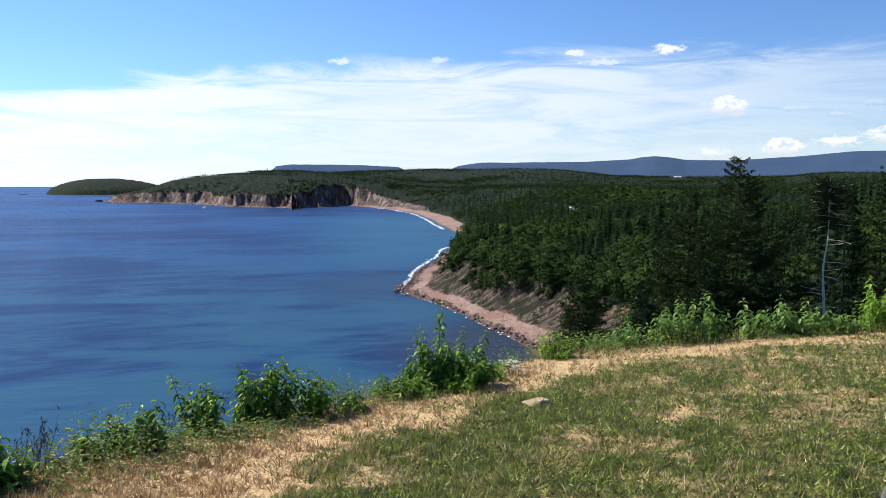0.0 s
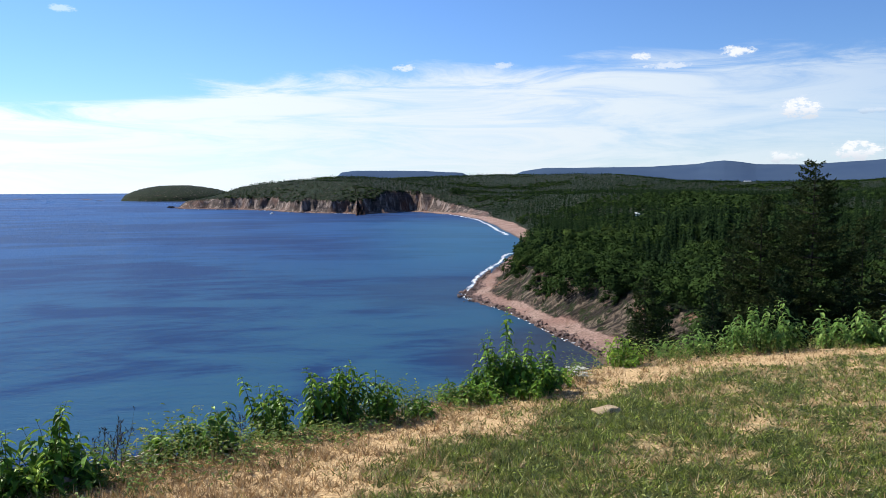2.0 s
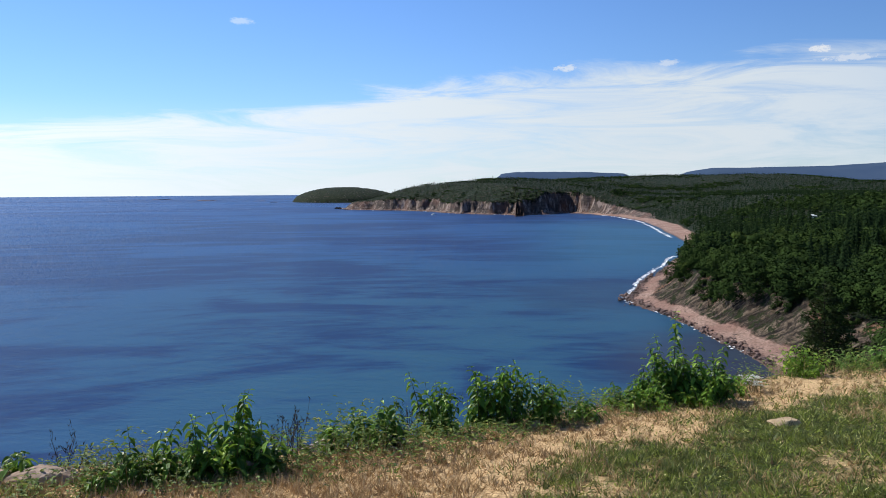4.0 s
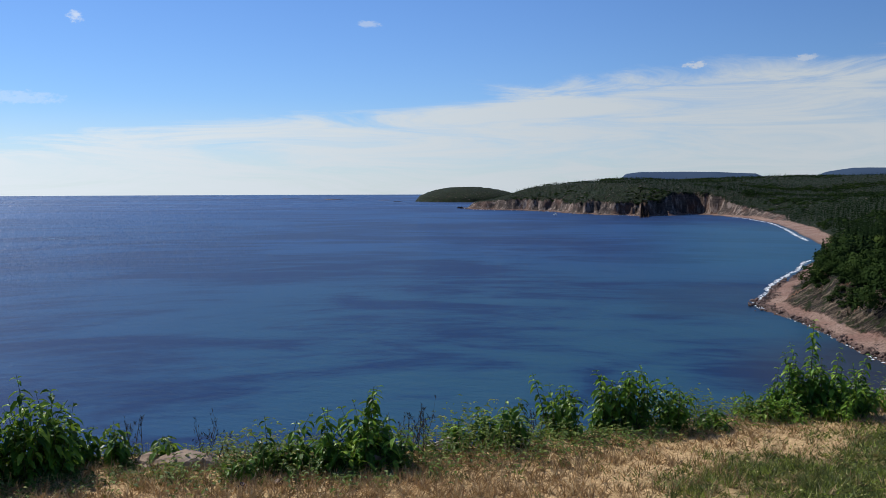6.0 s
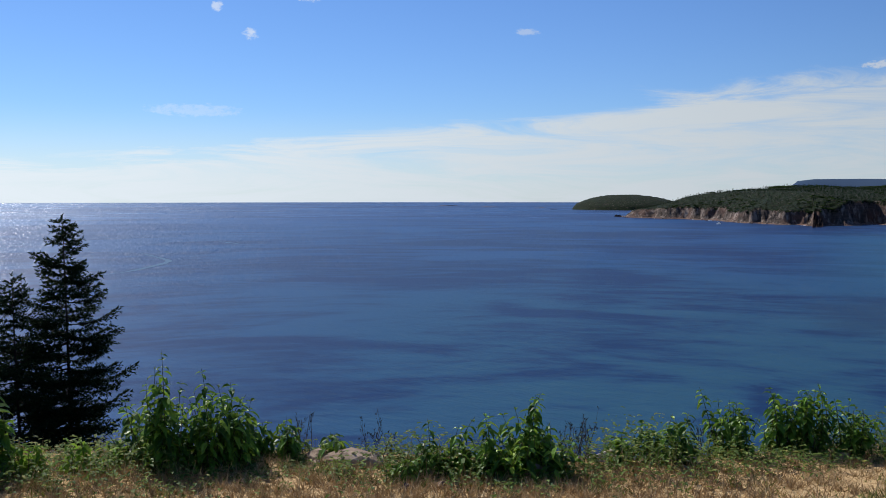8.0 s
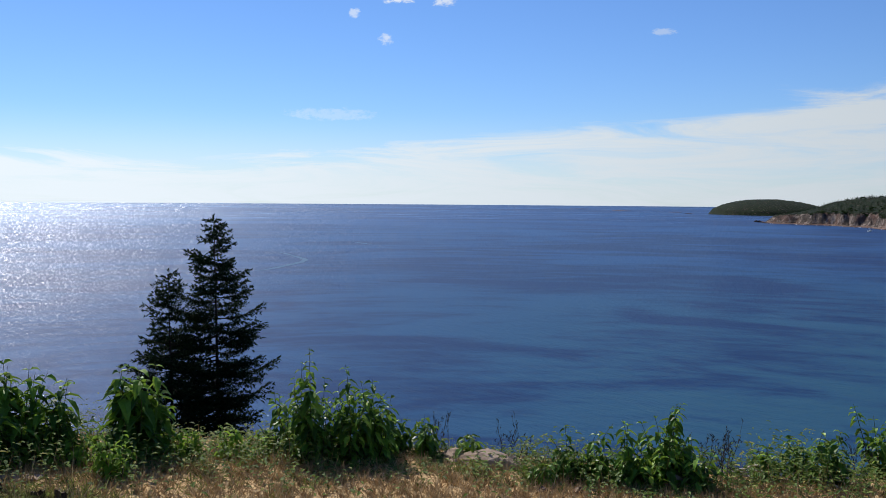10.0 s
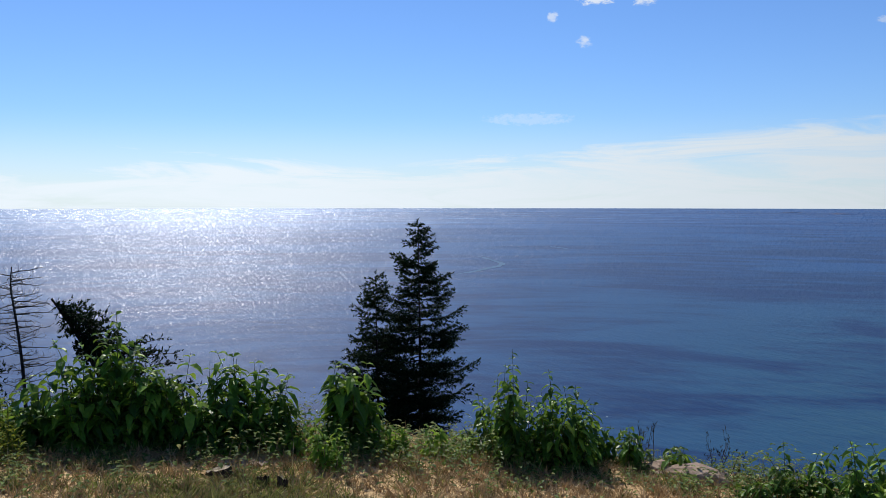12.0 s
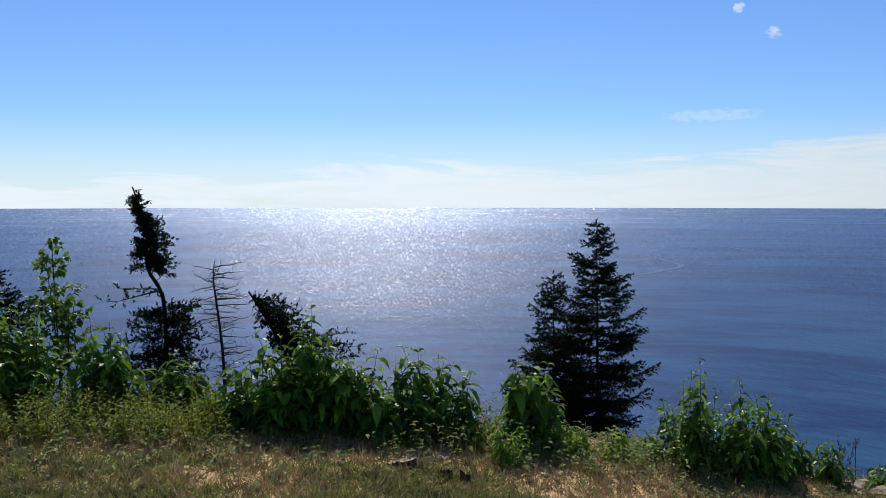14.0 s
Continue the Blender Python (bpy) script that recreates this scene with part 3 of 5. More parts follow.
def broad_shape(leaves, seed, size):
    """A broadleaf crown 1 m tall of many leaf clumps round a few limbs."""
    g = np.random.default_rng(seed)
    v, f, out = [], [], []
    hubs = [(g.uniform(-0.22, 0.22), g.uniform(-0.22, 0.22), g.uniform(0.35, 0.85), g.uniform(0.16, 0.27)) for _ in range(6)]
    for k in range(leaves):
        hx, hy, hz, hr = hubs[k % 6]
        d = g.normal(size=3)
        d /= np.linalg.norm(d)
        d[2] = abs(d[2]) if g.random() < 0.7 else d[2]
        c = np.array((hx, hy, hz)) + d * hr * g.uniform(0.75, 1.1)
        t = np.cross(d, g.normal(size=3))
        t /= np.linalg.norm(t)
        s = np.cross(d, t)
        q = size * g.uniform(0.6, 1.3)
        b = len(v)
        v += [c + t * q * 1.3, c + s * q * 1.1 + d * q * 0.4, c - t * q * 1.1 - s * q * 0.5]
        f += [(b, b + 1, b + 2)]
        o = d * 0.8 + (c - (0, 0, 0.45)) * 1.2
        out += [o, o, o]
    return facing(np.array(v), np.array(f), np.array(out))


def scatter(name, label, shapes, spots, mat):
    """One mesh of many trees: spots are x, y, z, height, turn, tone."""
    vs, fs, tones, base = [], [], [], 0
    g = np.random.default_rng(5)
    pick = g.integers(0, len(shapes), len(spots))
    normals = []
    for s, (v, f, *out) in enumerate(shapes):
        p = spots[pick == s]
        if not len(p):
            continue
        c, sn = np.cos(p[:, 4, None]), np.sin(p[:, 4, None])
        wide = g.uniform(0.8, 1.25, (len(p), 1))
        x = (v[None, :, 0] * c - v[None, :, 1] * sn) * p[:, 3, None] * wide + p[:, 0, None]
        y = (v[None, :, 0] * sn + v[None, :, 1] * c) * p[:, 3, None] * wide + p[:, 1, None]
        z = v[None, :, 2] * p[:, 3, None] + p[:, 2, None]
        vs.append(np.stack([x, y, z], -1).reshape(-1, 3))
        if out:
            o = out[0]
            normals.append(np.stack([o[None, :, 0] * c - o[None, :, 1] * sn, o[None, :, 0] * sn + o[None, :, 1] * c, o[None, :, 2] + 0 * c], -1).reshape(-1, 3))
        fs.append((f[None] + (np.arange(len(p)) * len(v))[:, None, None]).reshape(-1, 3) + base)
        tones.append(np.repeat(p[:, 5], len(v)))
        base += len(p) * len(v)
    me = mesh_from(name, np.concatenate(vs), np.concatenate(fs), mat, smooth=bool(normals), floats={"tone": np.concatenate(tones)})
    if normals:
        me.normals_split_custom_set_from_vertices(np.concatenate(normals).astype(np.float32))
    return tagged(new(name, me), label, "trees", kind="stuff")


def spread_out(shape, k):
    """The same tree, k times as wide."""
    v, f, out = shape
    return v * (k, k, 1), f, out


def build_woods():
    g = np.random.default_rng(11)
    spots = []
    for lo, hi, gap in ((42, 120, 3.3), (120, 220, 3.4), (220, 330, 3.6), (330, 480, 4.4), (480, 700, 4.8), (700, 1100, 5.8), (1100, 1700, 7.0), (1700, 2400, 11)):
        rr = np.arange(lo, hi, gap)
        for q in rr:
            n = int(math.radians(66) * q / gap)
            a = np.radians(-42 + 66 * (np.arange(n) + g.uniform(-0.45, 0.45, n)) / n)
            q2 = q + g.uniform(-0.5, 0.5, n) * gap
            spots.append(np.stack([-np.sin(a) * q2, np.cos(a) * q2], -1))
    p = np.concatenate(spots)
    x, y = p[:, 0], p[:, 1]
    fz, zone, _ = far_z(x, y)
    bz = brow_z(x, y)
    az, r = polar(x, y)
    z = np.where(r < 400, np.maximum(fz, bz), fz)
    d = shore_fields(x, y)
    ok = ((zone == 3) | (bz > fz) & (r < 300)) & (z > 2.5) & (d[1] > 4)
    for ha, hr, hw in ((-8.55, 700, 0.5), (-15.3, 1750, 0.5)):
        ok &= ~((np.abs(az - ha) < hw) & (r > hr * 0.86) & (r < hr + 8))
    ok &= ~((np.abs(az + 11.0) < 1.7) & (r > 70) & (r < 198))
    ok &= (r < 2250) | (az < 16)
    ok &= ~((r > 2250) & (az > 12))
    x, y, z, az, r = x[ok], y[ok], z[ok], az[ok], r[ok]
    z = np.minimum(z, sheet_z(x, y) + 0.2)
    kind = fractal(x, y, 75, 3, 91) * 1.3 + 0.35 * value_noise(x, y, 12, 92)
    leafy = kind > np.where(r > 900, 0.42, np.where(az > -4, 0.42, 0.22))
    tall = np.where(leafy, g.uniform(6, 11, len(x)), 6.0 + 10.5 * g.random(len(x)) ** 1.6)
    tall *= np.clip(0.92 + 0.45 * fractal(x, y, 60, 2, 93), 0.7, 1.2)
    tall *= np.where(~leafy & (g.random(len(x)) < 0.07) & (r < 900), 1.3, 1.0) * np.interp(r, [500, 1200], [1.0, 0.48])
    tall = np.where(r < 130, np.minimum(tall, 8.0), tall)
    tone = np.clip(0.5 + 0.5 * fractal(x, y, 40, 2, 94) + g.uniform(-0.35, 0.35, len(x)), 0, 1)
    s = np.stack([x, y, z - 0.3 - np.where(r > 480, np.where(leafy, 0.34, 0.2), 0) * tall, tall, g.uniform(0, 6.28, len(x)), tone], -1)
    for lo, hi, tiers, fronds, leaves, size, broad in ((0, 220, 13, 8, 460, 0.031, 1.0), (220, 480, 10, 6, 280, 0.038, 1.1), (480, 1000, 6, 5, 60, 0.08, 1.35), (1000, 9000, 4, 5, 26, 0.12, 2.7)):
        m = (r >= lo) & (r < hi)
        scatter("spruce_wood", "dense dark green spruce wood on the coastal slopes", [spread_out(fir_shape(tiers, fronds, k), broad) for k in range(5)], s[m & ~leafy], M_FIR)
        scatter("broadleaf_wood", "lighter green birch and maple wood among the spruces", [spread_out(broad_shape(leaves, k, size), broad) for k in range(5)], s[m & leafy], M_BROAD)


build_woods()


def bluff_scrub():
    """Low bushes that cling to the upper half of the bare bluff."""
    g = np.random.default_rng(17)
    u = g.uniform(8.6, 16.5, 900)
    i = np.minimum(u.astype(int), len(SHORE) - 2)
    a, b = SHORE[i], SHORE[i + 1]
    way = (b - a) / np.linalg.norm(b - a, axis=1)[:, None]
    off = g.uniform(9, 24, len(u))[:, None]
    p = a + (b - a) * (u - i)[:, None] + np.stack([way[:, 1], -way[:, 0]], -1) * off
    z, zone, looks = far_z(p[:, 0], p[:, 1])
    keep = (looks[1] > 0.25) & (fractal(p[:, 0], p[:, 1], 14, 3, 23) > 0.42 - 0.75 * (looks[1] - 0.25)) & (z > 3)
    p, z = p[keep], z[keep]
    z = np.minimum(z, sheet_z(p[:, 0], p[:, 1]))
    n = len(z)
    spots = np.stack([p[:, 0], p[:, 1], z - 0.5, g.uniform(1.2, 2.8, n), g.uniform(0, 6.28, n), g.uniform(0, 0.7, n)], -1)
    scatter("bluff_scrub", "low green scrub clinging to the bare bluff", [spread_out(broad_shape(110, 40 + k, 0.075), 1.3) for k in range(4)], spots, M_BROAD)["category"] = "bushes"


bluff_scrub()


# ---------------------------------------------------------------- near materials
def leaf_material(name, dark, light, tip, through_light=0.26, rough=0.55, mottle=None, gloss=0.18):
    m = bpy.data.materials.new(name)
    m.use_nodes = True
    n = Nodes(m.node_tree)
    isle = n.add("ShaderNodeNewGeometry").outputs["Random Per Island"]
    place = n.add("ShaderNodeTexCoord").outputs["Object"]
    grain = n.noise(place, 30.0, 3.0, 0.6)
    c = n.mix(isle, dark, light)
    c = n.mix(n.smooth(isle, 0.86, 1.0, 0.0, 0.8), c, tip)
    c = n.mix(n.smooth(grain, 0.35, 0.75, 0.0, 0.35), c, dark)
    if mottle:
        c = n.mix(n.smooth(n.noise(place, 1.6, 5.0, 0.68), 0.50, 0.70, 0.0, 0.7), c, mottle)
        c = n.mix(n.smooth(n.noise(place, 7.0, 4.0, 0.6), 0.44, 0.60, 0.0, 0.85), c, dark)
    b = n.add("ShaderNodeBsdfPrincipled", {"Base Color": c, "Roughness": rough, "Specular IOR Level": gloss})
    t = n.add("ShaderNodeBsdfTranslucent", {"Color": n.mix(0.35, c, tip)})
    n.add("ShaderNodeOutputMaterial", {0: n.add("ShaderNodeMixShader", {0: through_light, 1: b, 2: t})})
    return m


def bark_look(dark, light, size):
    def build(n, p):
        a = n.noise(n.stretch(p, 1, 1, 0.25), size, 5.0, 0.65)
        b = n.noise(p, size * 0.2, 3.0)
        c = n.mix(n.smooth(a, 0.35, 0.7), dark, light)
        return n.mix(n.smooth(b, 0.5, 0.75, 0, 0.4), c, light), n.math("MULTIPLY", a, 0.02)
    return build


def stone_look(dark, light, size):
    def build(n, p):
        a = n.noise(p, size, 6.0, 0.62)
        b = n.noise(p, size * 6, 4.0, 0.7)
        c = n.mix(n.smooth(a, 0.3, 0.7), dark, light)
        return n.mix(n.smooth(b, 0.55, 0.75, 0, 0.6), c, (0.11, 0.10, 0.08)), n.math("ADD", n.math("MULTIPLY", a, 0.03), n.math("MULTIPLY", b, 0.006))
    return build


M_LEAF = leaf_material("broad_leaf", (0.014, 0.056, 0.008), (0.155, 0.31, 0.030), (0.42, 0.58, 0.08), 0.26, 0.42)
M_LEAF_BRIGHT = leaf_material("bright_leaf", (0.08, 0.19, 0.018), (0.24, 0.40, 0.04), (0.42, 0.54, 0.08), 0.4)
M_LEAF_BLUE = leaf_material("blue_green_leaf", (0.05, 0.13, 0.022), (0.22, 0.36, 0.065), (0.46, 0.58, 0.18), 0.34)
M_WEED = leaf_material("weed_leaf", (0.035, 0.08, 0.012), (0.17, 0.26, 0.040), (0.40, 0.34, 0.10), 0.3, 0.6)
M_GOLD = leaf_material("goldenrod_leaf", (0.07, 0.13, 0.015), (0.28, 0.36, 0.045), (0.56, 0.48, 0.04), 0.38, 0.6)
M_GRASS = leaf_material("green_grass", (0.026, 0.050, 0.006), (0.29, 0.37, 0.038), (0.80, 0.74, 0.32), 0.20, 0.5, (0.25, 0.21, 0.065))
M_STRAW = leaf_material("dry_grass", (0.27, 0.165, 0.07), (0.70, 0.52, 0.27), (0.84, 0.74, 0.48), 0.08, 0.7, (0.38, 0.25, 0.13))
M_NEEDLE = leaf_material("spruce_needles", (0.007, 0.016, 0.008), (0.020, 0.038, 0.014), (0.036, 0.055, 0.018), 0.12, 0.7, gloss=0.03)
M_NEEDLE_WARM = leaf_material("old_spruce_needles", (0.016, 0.027, 0.009), (0.040, 0.056, 0.017), (0.060, 0.060, 0.022), 0.12, 0.7, gloss=0.03)
M_FLOWER = leaf_material("white_flower", (0.55, 0.56, 0.48), (0.78, 0.78, 0.70), (0.8, 0.8, 0.66), 0.2, 0.7)
M_STEM = material("green_stem", lambda n, p: (n.mix(n.noise(p, 18), (0.05, 0.075, 0.02), (0.11, 0.10, 0.04)), None), 0.7)
M_BARK = material("spruce_bark", bark_look((0.016, 0.013, 0.011), (0.045, 0.037, 0.03), 14), 0.95, 0.1)
M_GREYWOOD = material("weathered_wood", bark_look((0.42, 0.37, 0.31), (0.68, 0.62, 0.54), 20), 0.9, 0.15)
M_DEADWOOD = material("dead_twigs", bark_look((0.035, 0.028, 0.026), (0.10, 0.085, 0.075), 20), 0.95, 0.1)
M_STUMP = material("stump_bark", bark_look((0.03, 0.022, 0.016), (0.12, 0.09, 0.065), 30), 0.95, 0.1)
M_CUT = material("cut_wood", bark_look((0.22, 0.18, 0.13), (0.42, 0.35, 0.26), 26), 0.85, 0.15)
M_STONE = material("pale_stone", stone_look((0.30, 0.21, 0.12), (0.48, 0.37, 0.23), 5), 0.9, 0.2)
M_SLAB = material("slab_stone", stone_look((0.22, 0.155, 0.11), (0.42, 0.32, 0.24), 4), 0.9, 0.2)
M_BOULDER = material("shore_boulder", stone_look((0.040, 0.028, 0.024), (0.19, 0.115, 0.088), 0.35), 0.7, 0.3)
M_FOAM = material("surf_foam", lambda n, p: (n.mix(n.noise(p, 1.5, 5.0, 0.7), (0.62, 0.68, 0.70), (0.85, 0.87, 0.87)), None), 0.8, 0.2)
M_SLICK = material("current_streak", lambda n, p: (n.mix(n.noise(p, 0.08, 4.0), (0.10, 0.17, 0.26), (0.17, 0.24, 0.32)), None), 1.0, 0.0)
M_PAINT = material("white_paint", lambda n, p: (n.mix(n.noise(p, 0.9, 4.0), (0.74, 0.74, 0.72), (0.82, 0.82, 0.80)), None), 0.6)
M_ROOF = material("pale_roof", lambda n, p: (n.mix(n.noise(p, 0.9, 4.0), (0.5, 0.5, 0.5), (0.66, 0.66, 0.66)), None), 0.7)
M_GLASS_DARK = material("dark_window", lambda n, p: ((0.02, 0.025, 0.03), None), 0.1, 0.5)
M_CONCRETE = material("grey_block", stone_look((0.05, 0.052, 0.048), (0.13, 0.13, 0.12), 9), 0.85, 0.2)


# ---------------------------------------------------------------- builders
def spot(az, r):
    """Place on the ground by heading and distance."""
    x, y = -math.sin(radians(az)) * r, math.cos(radians(az)) * r
    return Vector((x, y, float(brow_z(np.array([x]), np.array([y]))[0])))


def thing(name, at, label, category, group=""):
    ob = new(name)
    ob.empty_display_size = 0.1
    ob.location = at
    return tagged(ob, label, category, group)


def part(name, data, parent, label=""):
    ob = new(name, data)
    ob.parent = parent
    return tagged(ob, label)


def tubes(name, lines, mat, sides=5):
    """Tapered stems: each line is (points, radius at the foot, radius at the tip)."""
    vs, fs, base = [], [], 0
    for pts, r0, r1 in lines:
        p = np.asarray(pts, float)
        n = len(p)
        d = np.gradient(p, axis=0)
        d /= np.linalg.norm(d, axis=1)[:, None] + 1e-9
        ref = np.where(np.abs(d[:, 2:3]) < 0.9, np.array([[0, 0, 1.0]]), np.array([[1.0, 0, 0]]))
        u = np.cross(d, ref)
        u /= np.linalg.norm(u, axis=1)[:, None] + 1e-9
        v = np.cross(d, u)
        a = np.arange(sides) * 2 * np.pi / sides
        rad = np.linspace(r0, r1, n)[:, None, None]
        ring = p[:, None] + rad * (np.cos(a)[None, :, None] * u[:, None] + np.sin(a)[None, :, None] * v[:, None])
        vs.append(ring.reshape(-1, 3))
        i, j = np.meshgrid(np.arange(n - 1), np.arange(sides), indexing="ij")
        j2 = (j + 1) % sides
        fs.append(np.stack([i * sides + j, i * sides + j2, (i + 1) * sides + j2, (i + 1) * sides + j], -1).reshape(-1, 4) + base)
        base += n * sides
    return mesh_from(name, np.concatenate(vs), np.concatenate(fs), mat, smooth=True)


def leaves(name, foot, way, up, length, width, mat, droop=0.5, fold=0.25):
    """Pointed leaves with a midrib fold and a drooping tip."""
    foot, way, up = np.asarray(foot), np.asarray(way), np.asarray(up)
    way = way / (np.linalg.norm(way, axis=1)[:, None] + 1e-9)
    side = np.cross(way, up)
    side /= np.linalg.norm(side, axis=1)[:, None] + 1e-9
    nor = np.cross(side, way)
    L, W = np.asarray(length)[:, None], np.asarray(width)[:, None]
    dz = np.array([[0, 0, -1.0]])
    c1 = foot + way * L * 0.36 + dz * L * droop * 0.08
    c2 = foot + way * L * 0.70 + dz * L * droop * 0.30
    tip = foot + way * L * 0.95 + dz * L * droop * 0.70
    lift = nor * W * fold
    v = np.stack([foot, c1 + side * W * 0.5 + lift, c1, c1 - side * W * 0.5 + lift, c2 + side * W * 0.36 + lift * 0.7, c2, c2 - side * W * 0.36 + lift * 0.7, tip], 1)
    t = np.array([(0, 1, 2), (0, 2, 3), (1, 4, 5), (1, 5, 2), (2, 5, 6), (2, 6, 3), (4, 7, 5), (5, 7, 6)])
    f = (t[None] + (np.arange(len(foot)) * 8)[:, None, None]).reshape(-1, 3)
    return mesh_from(name, v.reshape(-1, 3), f, mat, smooth=False)


def blades(name, foot, way, length, width, mat, seed=0):
    """Single grass blades or needles: thin triangles."""
    g = np.random.default_rng(seed)
    way = way / (np.linalg.norm(way, axis=1)[:, None] + 1e-9)
    side = np.cross(way, g.normal(size=way.shape))
    side /= np.linalg.norm(side, axis=1)[:, None] + 1e-9
    w = np.asarray(width)[:, None] * 0.5
    v = np.stack([foot - side * w, foot + side * w, foot + way * np.asarray(length)[:, None]], 1)
    return mesh_from(name, v.reshape(-1, 3), np.arange(len(foot) * 3).reshape(-1, 3), mat)


def leafy_shrub(az, r, tall, wide, mat, label, seed, leaf=0.105, name="shrub", group="shrubs along the brow", droop=0.7, slim=0.48, bare=0.05, lean=0.0, density=1.0):
    """A tall herb or shrub: several arching stems with drooping pointed leaves."""
    g = np.random.default_rng(seed)
    top = thing(name, spot(az, r) - Vector((0, 0, 0.03)), label, "shrub", group)
    stems, foot, way, size = [], [], [], []
    count = max(5, int(wide * 36 * density))
    for k in range(count):
        a, q = g.uniform(0, 6.283), math.sqrt(g.uniform(0, 1))
        base = np.array((math.cos(a), math.sin(a), 0)) * wide * 0.22 * q
        h = tall * (1.0 if k == 0 else g.uniform(0.30, 1.0) * (1.0 - 0.30 * q * q))
        out = np.array((math.cos(a), math.sin(a), 0)) * wide * 0.36 * q * g.uniform(0.5, 1.25) + np.array((lean, 0, 0)) * h
        bend = g.normal(size=3) * 0.035 * tall
        s = np.linspace(0, 1, 7)[:, None]
        pts = base + out * s ** 1.5 + np.array((0, 0, h)) * (s - 0.05 * s ** 3) + bend * np.sin(s * 3.0)
        stems.append((pts, 0.004 + 0.003 * tall, 0.0015))
        # leaves in pairs, the lower ones hanging, the youngest upright at the tip
        n = max(4, int(h / (leaf * 0.52)))
        turn = g.uniform(0, 6.28)
        grow = g.uniform(0.8, 1.2)
        for j in range(n):
            u = min(1.0, bare + (1 - bare) * (j + g.uniform(0, 0.6)) / n)
            p = np.array([np.interp(u, s[:, 0], pts[:, c]) for c in range(3)])
            for e in (0.0, 3.14):
                b = turn + j * 1.57 + e + g.uniform(-0.5, 0.5)
                foot.append(p)
                way.append((math.cos(b), math.sin(b), g.uniform(-0.6, 0.25) + max(0, u - 0.85) * 6))
                size.append(leaf * grow * g.uniform(0.75, 1.25) * (1.0 - 0.5 * max(0, u - 0.8) / 0.2))
    size = np.array(size)
    up = g.normal(size=(len(size), 3)) * 0.25 + np.array((0, 0, 1.0))
    for line in stems:
        part("stem", tubes("stem", [line], M_STEM, 4), top)
    part("foliage", leaves("foliage", foot, way, up, size, size * slim, mat, droop), top)
    return top


def spruce(at, tall, spread, seed, label, name="spruce", mat=None, coarse=1.0, clear=0.0, sparse=0.0, lean=(0, 0), group="spruces on the brow", trunk_mat=None, widest=1.0):
    """A spruce of tapered trunk, whorled limbs and needled twigs."""
    g = np.random.default_rng(seed)
    mat, trunk_mat = mat or M_NEEDLE, trunk_mat or M_BARK
    top = thing(name, at, label, "tree", group)
    lx, ly = lean

    def axis(z):
        k = z / tall
        return np.array((lx * k * k + 0.02 * math.sin(5 * k + seed), ly * k * k + 0.02 * math.cos(4 * k + seed), z))
    zs = np.linspace(0, tall, 14)
    part("trunk", tubes("trunk", [([axis(z) for z in zs], 0.0115 * tall ** 0.9, 0.004)], trunk_mat, 8), top)
    limbs, A, B = [], [], []
    z = tall * 0.985
    while z > tall * max(clear, 0.06):
        u = 1 - z / tall
        for _ in range(int(g.integers(4, 7)) + (1 if u > 0.25 else 0)):
            if g.random() < sparse * (0.4 + u):
                continue
            a = g.uniform(0, 6.283)
            q = spread * (0.045 + 1.02 * min(u, widest) ** 0.86) * g.uniform(0.55, 1.2)
            rise = 0.75 - 1.35 * min(u * 1.6, 1) + g.uniform(-0.15, 0.15)
            z0 = z + g.uniform(-0.08, 0.08)
            c = axis(z0)
            s = np.linspace(0, 1, 6)[:, None]
            d = np.array((math.cos(a), math.sin(a), 0))
            pts = c + d * q * s + np.array((0, 0, 1.0)) * q * (rise * 0.45 * s - (0.16 * u) * np.sin(s * 3.1) + 0.20 * s ** 3)
            limbs.append((pts, 0.004 + 0.010 * q, 0.002))
            step = 0.05 * coarse ** 0.5
            n = max(2, int(q / step))
            for j in range(n):
                t = (j + 0.5) / n
                if t < 0.12 and q > 0.4:
                    continue
                p = np.array([np.interp(t, s[:, 0], pts[:, k]) for k in range(3)])
                reach = min(0.42 * coarse ** 0.6, 0.12 + 0.55 * q * (1 - t)) * g.uniform(0.55, 1.1)
                for e in (-1, 1):
                    w = d * 0.75 + e * np.array((-d[1], d[0], 0)) * g.uniform(0.6, 1.0) + np.array((0, 0, g.uniform(-0.35, 0.12)))
                    A.append(p)
                    B.append(p + w / np.linalg.norm(w) * reach)
            A.append(pts[3])
            B.append(pts[5] + d * 0.05)
        z -= (0.11 + 0.07 * u) * coarse ** 0.5 * max(1.0, tall / 7)
    A.append(axis(tall * 0.96))
    B.append(axis(tall * 1.0) + np.array((0, 0, 0.10)))
    part("branchwork", tubes("branchwork", limbs, M_DEADWOOD if trunk_mat is M_GREYWOOD else M_BARK, 4), top)
    part("foliage", needles(np.array(A), np.array(B), coarse, seed, mat), top)
    return top


